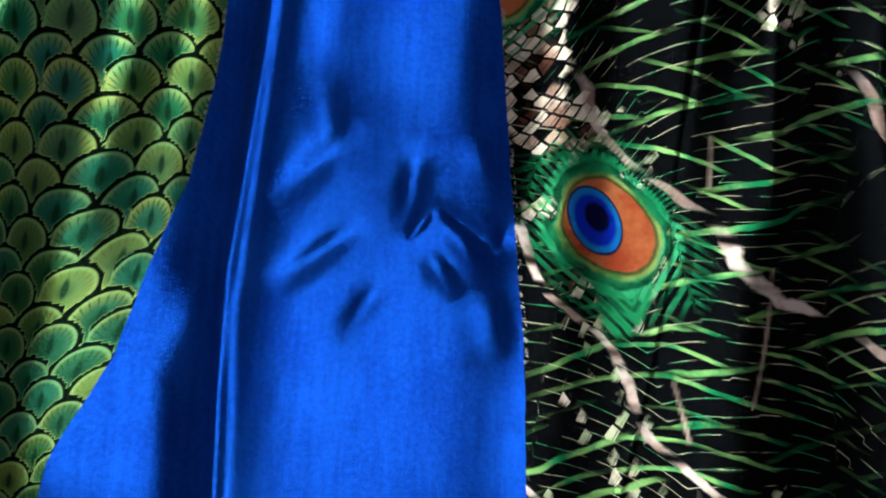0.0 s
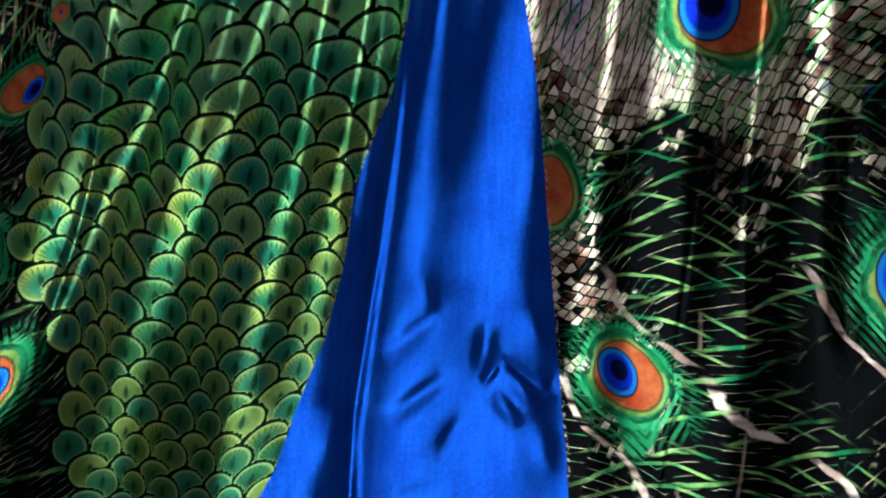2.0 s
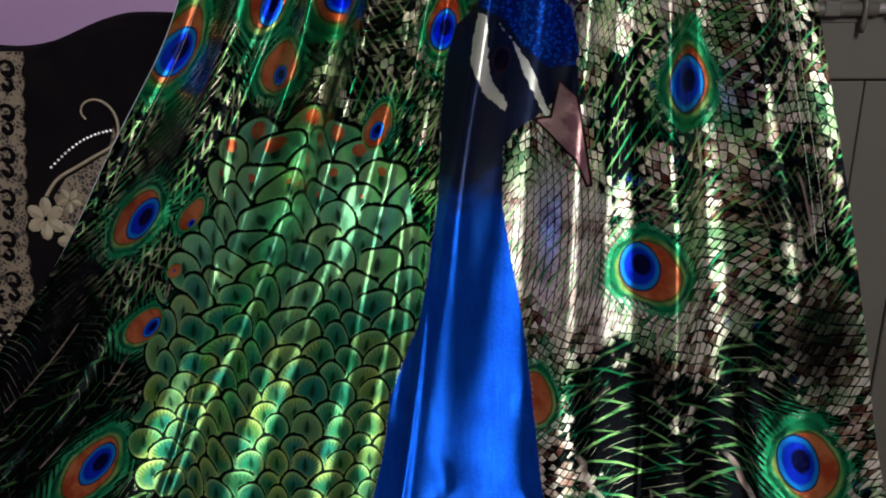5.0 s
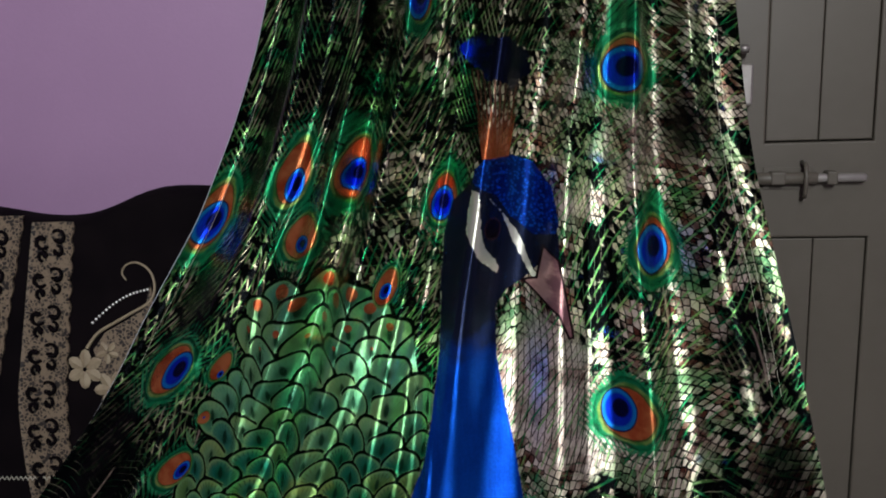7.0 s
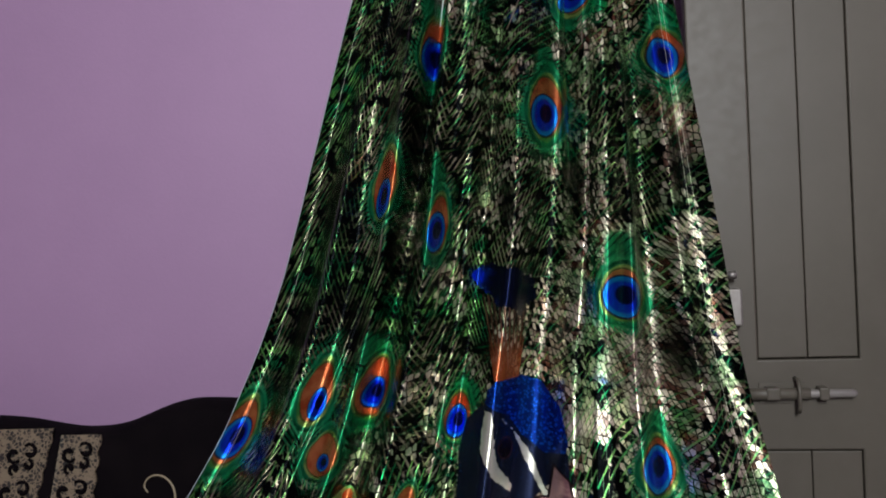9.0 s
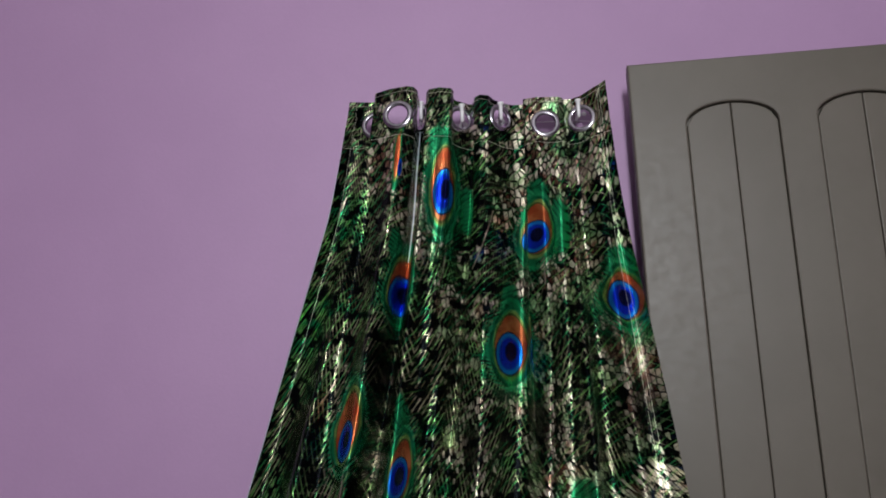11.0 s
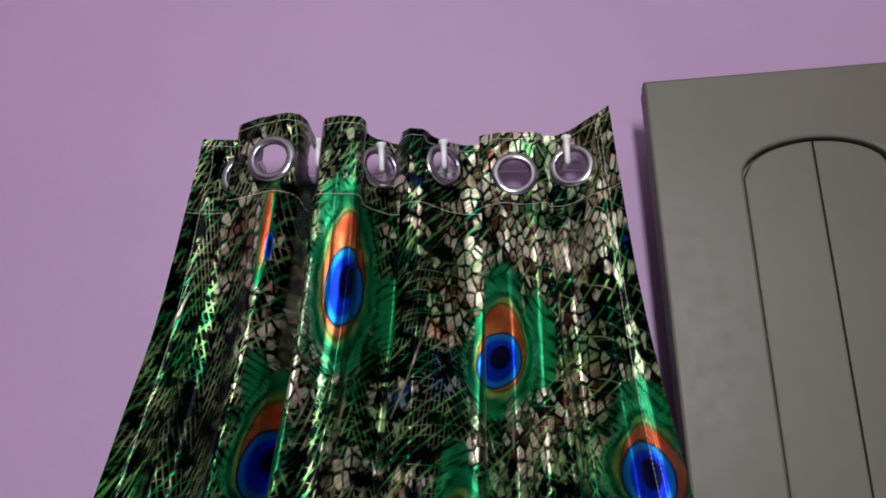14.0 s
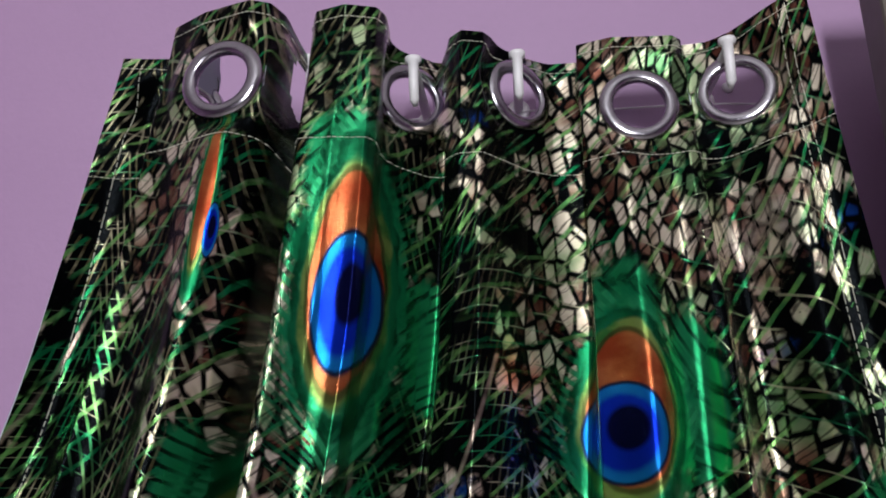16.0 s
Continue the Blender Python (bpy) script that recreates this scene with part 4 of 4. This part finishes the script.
neck = shape([(0.0, 1.20), (-0.003, 1.084), (-0.005, 1.01), (-0.017, 0.915), (-0.03, 0.845), (-0.044, 0.81), (-0.067, 0.746), (-0.074, 0.672), (-0.089, 0.591), (-0.107, 0.54), (-0.125, 0.476), (-0.157, 0.416), (-0.166, 0.36), (-0.20, 0.2),
              (0.17, 0.2), (0.155, 0.397), (0.15, 0.494), (0.143, 0.548), (0.136, 0.611), (0.129, 0.678), (0.122, 0.74), (0.114, 0.808), (0.107, 0.855), (0.091, 0.935), (0.080, 1.0), (0.080, 1.09)])
head = shape([(-0.006, 1.101), (0.003, 1.203), (0.015, 1.246), (0.047, 1.276), (0.104, 1.27), (0.177, 1.194), (0.176, 1.156), (0.148, 1.142), (0.121, 1.114), (0.098, 1.101), (0.081, 1.08), (0.06, 1.06)])
crown = shape([(0.052, 1.299), (0.069, 1.316), (0.107, 1.318), (0.144, 1.303), (0.17, 1.265), (0.178, 1.213), (0.173, 1.196), (0.141, 1.186), (0.105, 1.217), (0.083, 1.256), (0.047, 1.277)])
stripe = np.minimum(shape([(0.047, 1.266), (0.059, 1.264), (0.061, 1.203), (0.065, 1.174), (0.087, 1.136), (0.082, 1.127), (0.058, 1.155), (0.037, 1.197), (0.042, 1.241)]),
                    shape([(0.075, 1.25), (0.096, 1.22), (0.12, 1.184), (0.133, 1.146), (0.147, 1.114), (0.141, 1.111), (0.128, 1.136), (0.109, 1.174), (0.092, 1.226)]))
beak = shape([(0.154, 1.174), (0.176, 1.156), (0.185, 1.1), (0.194, 1.038), (0.187, 1.038), (0.173, 1.073), (0.121, 1.114), (0.143, 1.121)])
pupil = np.hypot((X - 0.078) / 0.0125, (ELL - 1.201) / 0.019)
tuft = shape([(0.029, 1.496), (0.059, 1.518), (0.092, 1.512), (0.139, 1.486), (0.145, 1.452), (0.11, 1.429), (0.076, 1.446), (0.043, 1.476)], 0.03)
stalk = shape([(0.064, 1.315), (0.105, 1.315), (0.126, 1.436), (0.048, 1.462)])
stalk_fan = np.arctan2(X - 0.085, ELL - 1.235)
zone = shape([(-0.275, 1.118), (-0.308, 1.052), (-0.334, 0.983), (-0.379, 0.914), (-0.399, 0.846), (-0.416, 0.781), (-0.415, 0.70), (-0.39, 0.62), (-0.352, 0.57), (-0.332, 0.50), (-0.31, 0.44), (-0.29, 0.36), (-0.25, 0.30),
              (0.02, 0.30), (0.05, 0.9), (-0.018, 0.90), (-0.022, 0.946), (-0.042, 1.002), (-0.075, 1.058), (-0.12, 1.10), (-0.158, 1.12)], 0.04)

# scales: rows of round feathers, each row lying over the foot of the one above
pitch = np.maximum(0.030 + 0.045 * (ELL - 0.42), 0.016)
a_co = (X + 0.19 + 0.006 * np.sin(19 * ELL)) / pitch + 0.10 * np.sin(2.3 * X / pitch)
b_co = np.log(pitch / 0.030) / 0.045 + 0.12 * np.sin(31 * X + 4 * ELL)
ROW, R = 0.52, 0.56
scale_rand = np.full(X.shape, 0.5)
scale_r, scale_fan, scale_mid, scale_spot = np.full(X.shape, 0.5), np.zeros(X.shape), np.full(X.shape, 2.0), np.full(X.shape, 2.0)
free = np.ones(X.shape, bool)
first_row = np.floor((b_co - R) / ROW)
top_row = np.clip((ELL - 0.985) / 0.11, 0.02, 1.05)
edge_l, edge_r = X[:, 0], X[:, -1]
for k in range(4):
    j = first_row + k
    da = a_co - 0.5 * (j % 2)
    column = np.round(da)
    jig = 0.14 * np.sin(column * 12.9 + j * 78.2)
    da = da - column - jig * 0.6
    db = b_co - j * ROW + jig * 0.7
    r = np.hypot(da, db) / (R * (1 + 0.5 * jig))
    # only feathers whose middle lies in the zone
    row = np.clip(np.rint((ELL - db * pitch - L0) / (L1 - L0) * (NV - 1)), 0, NV - 1).astype(int)
    col = np.clip(np.rint((X - da * pitch - edge_l[row]) / (edge_r - edge_l)[row] * (NU - 1)), 0, NU - 1).astype(int)
    take = free & (r < 1) & (zone[row, col] < 0)
    scale_r = np.where(take, r, scale_r)
    scale_rand = np.where(take, np.mod(np.sin(column * 127.1 + j * 311.7) * 437.5, 1.0), scale_rand)
    scale_fan = np.where(take, np.arctan2(da, db + 0.25), scale_fan)
    scale_mid = np.where(take, np.hypot(da / 0.075, (db - 0.05) / 0.26), scale_mid)
    scale_spot = np.where(take, np.hypot(da / 0.17, (db - 0.22) / 0.19) / top_row, scale_spot)
    free &= ~take
scale_r = np.where(free, 1.0, scale_r)
zone = np.where(free, 1.0, -1.0)

# ---- the cloth with its eyelet holes ----
EYELETS = [((-0.076, 1.058, 2.042), (-0.1, -1.0)), ((-0.023, 0.990, 2.036), (-0.15, -0.99)), ((0.024, 1.066, 2.056), (-0.94, -0.34)), ((0.0965, 1.076, 2.052), (0.55, -0.83)),
           ((0.180, 1.088, 2.055), (0.62, -0.78)), ((0.271, 1.078, 2.035), (0.05, -1.0)), ((0.346, 1.083, 2.044), (-0.3, -0.95))]
spots = []
hole = np.zeros(X.shape, bool)
for at, (nx, ny) in EYELETS:
    n = np.array((nx, ny, 0.06))
    n /= np.linalg.norm(n)
    off = P - np.array(at)
    deep = off @ n
    away = np.linalg.norm(off - deep[..., None] * n, axis=-1)
    if abs(nx) < 0.9:
        hold = np.clip((0.050 - away) / 0.018, 0, 1) * np.clip((0.036 - np.abs(deep)) / 0.012, 0, 1)
        P -= (hold * hold * (3 - 2 * hold) * deep)[..., None] * n
        off = P - np.array(at)
        deep = off @ n
    hole |= (np.linalg.norm(off - deep[..., None] * n, axis=-1) < 0.0225) & (np.abs(deep) < 0.022)
    spots.append((Vector(at) + 0.0005 * Vector(n), Vector(n)))


def sheet(points, gone, fields, material, name, uv=None):
    """A grid of points as one smooth mesh, without the faces that are gone."""
    nv, nu = gone.shape
    idx = np.arange(nu * nv).reshape(nv, nu)
    quads = np.stack([idx[:-1, :-1], idx[:-1, 1:], idx[1:, 1:], idx[1:, :-1]], -1).reshape(-1, 4)
    quads = quads[~gone.reshape(-1)[quads].any(1)].astype(np.int32)
    me = bpy.data.meshes.new(name)
    me.vertices.add(nu * nv)
    me.vertices.foreach_set("co", points.reshape(-1).astype(np.float32))
    me.loops.add(quads.size)
    me.loops.foreach_set("vertex_index", quads.reshape(-1))
    me.polygons.add(len(quads))
    me.polygons.foreach_set("loop_start", np.arange(0, quads.size, 4, dtype=np.int32))
    me.polygons.foreach_set("use_smooth", np.ones(len(quads), bool))
    if uv is not None:
        layer = me.uv_layers.new(name="print")
        layer.data.foreach_set("uv", uv.reshape(-1, 2)[quads.reshape(-1)].astype(np.float32).reshape(-1))
    for key, values in fields.items():
        me.attributes.new(key, "FLOAT", "POINT").data.foreach_set("value", values.reshape(-1).astype(np.float32))
    me.update()
    me.validate()
    me.materials.append(material)
    return new(name, me)


curtain = tagged(new("curtain"), "glossy printed satin eyelet curtain with blue and green plumage", "curtain")
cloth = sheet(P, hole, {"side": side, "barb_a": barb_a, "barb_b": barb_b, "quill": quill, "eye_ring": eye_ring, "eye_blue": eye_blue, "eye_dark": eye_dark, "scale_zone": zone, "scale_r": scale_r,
                        "scale_fan": scale_fan, "scale_mid": scale_mid, "scale_spot": scale_spot, "neck": neck, "height": ELL, "head": head, "crown": crown, "stripe": stripe, "beak": beak, "stalk": stalk,
                        "stalk_fan": stalk_fan, "tuft": tuft, "patch_mask": patch_mask, "pupil": pupil, "net_a": net_a, "net_b": net_b, "net_c": net_c, "vane": vane, "verdant": verdant, "twig": twig, "scale_rand": scale_rand, "drift_a": drift_a, "drift_b": drift_b}, SATIN, "cloth", np.stack([X, ELL], -1))
cloth.parent = curtain
tagged(cloth, "shiny satin printed with plumage")
facing = np.cross(np.gradient(P, axis=1), np.gradient(P, axis=0))
facing /= np.linalg.norm(facing, axis=-1, keepdims=True) + 1e-12
lining = sheet((P - 0.0022 * facing)[::4, ::4], hole[::4, ::4], {}, LINING, "lining")
lining.parent = curtain
tagged(lining, "pale matt reverse of the cloth")

RING = [(0.0195, 0.0), (0.0200, 0.0022), (0.0225, 0.0036), (0.0265, 0.0034), (0.0295, 0.0018), (0.0303, 0.0004), (0.0303, -0.0024), (0.0265, -0.0048), (0.0215, -0.0046), (0.0197, -0.0024)]
for at, n in spots:
    turn = Matrix.Translation(at + 0.0012 * n) @ n.to_track_quat("Z", "Y").to_matrix().to_4x4()
    part("eyelet", lathe(RING, turn, sides=48), CHROME, curtain, "round chrome plated eyelet")


def stitches(name, line, step, long):
    """Short raised stitches along a line of (s, distance below the top)."""
    bm = bmesh.new()
    pts = []
    for s, d in line:
        i = int(np.clip((L1 - d - L0) / (L1 - L0) * (NV - 1), 0, NV - 2))
        j = int(np.clip(s * (NU - 1), 0, NU - 2))
        if not hole[i, j]:
            n = np.cross(P[i, j + 1] - P[i, j], P[i + 1, j] - P[i, j])
            pts.append((Vector(P[i, j]), Vector(n / np.linalg.norm(n))))
    for k in range(0, len(pts) - long, step):
        (a, n), (b, m) = pts[k], pts[k + long]
        rod([a + 0.0004 * n, (a + b) / 2 + 0.0007 * n, b + 0.0004 * m], 0.00035, bm, 4)
    return part(name, bm, THREAD, curtain, "cream thread stitching")


stitches("heading_stitch", [(k / 799, 0.101) for k in range(800)], 5, 4)
stitches("top_stitch", [(k / 799, 0.008) for k in range(800)], 5, 4)
for s in (0.955, 0.968):
    stitches("hem_stitch", [(s, 0.004 + 0.0015 * k) for k in range(900)], 4, 3)
stitches("hem_stitch", [(0.028, 0.004 + 0.0015 * k) for k in range(900)], 4, 3)

# ---- wall hooks, cord and screw ----
def wall_hook(x, z, reach):
    """A peg from the wall with a drop on its end that passes through an eyelet."""
    hook = tagged(new("wall_hook"), "small white plastic peg hook holding the curtain eyelet", "hook", "hooks along the wall")
    hook.location = (x, WALL_Y, z)
    part("base", lathe([(0.0005, 0.0), (0.010, 0.0), (0.010, -0.003), (0.008, -0.005), (0.0005, -0.005)], pose(0, 0, 0, -90, 0, 0), sides=20), PLASTIC, hook)
    part("peg", rod([(0, -0.004, 0), (0, -0.03, 0.0), (0, 0.006 - reach, 0.0), (0, 0.002 - reach, 0.001), (0, -reach, 0.003)], [0.0042, 0.004, 0.004, 0.0036, 0.003], sides=12), PLASTIC, hook)
    part("drop", rod([(0, -reach, 0.008), (0, -reach, 0.005), (0, -reach, 0.003), (0, -reach, -0.012), (0, 0.002 - reach, -0.026), (0, 0.006 - reach, -0.029)], [0.0065, 0.0065, 0.0042, 0.0038, 0.0036, 0.002], sides=12), PLASTIC, hook)
    return hook


for x, z, reach in ((0.0165, 2.086, 0.088), (0.1015, 2.069, 0.105), (0.181, 2.074, 0.092), (0.339, 2.071, 0.094)):
    wall_hook(x, z, reach)
bm = rod([(-0.075 + 0.012 * k, WALL_Y - 0.006 - 0.003 * math.sin(k * 0.4), 2.079 - 0.016 * k / 38 - 0.002 * math.sin(k * 0.17)) for k in range(40)], 0.0008, sides=6)
tagged(part("cord", bm, PLASTIC), "thin pale cord strung along the lavender wall", "cord")
bm = lathe([(0.0004, 0.0035), (0.003, 0.003), (0.005, 0.001), (0.005, 0.0), (0.0004, 0.0)], pose(0.362, WALL_Y, 2.083, 90, 0, 0), sides=20)
tagged(part("screw", bm, PLASTIC), "painted screw head set in the lavender wall", "screw")
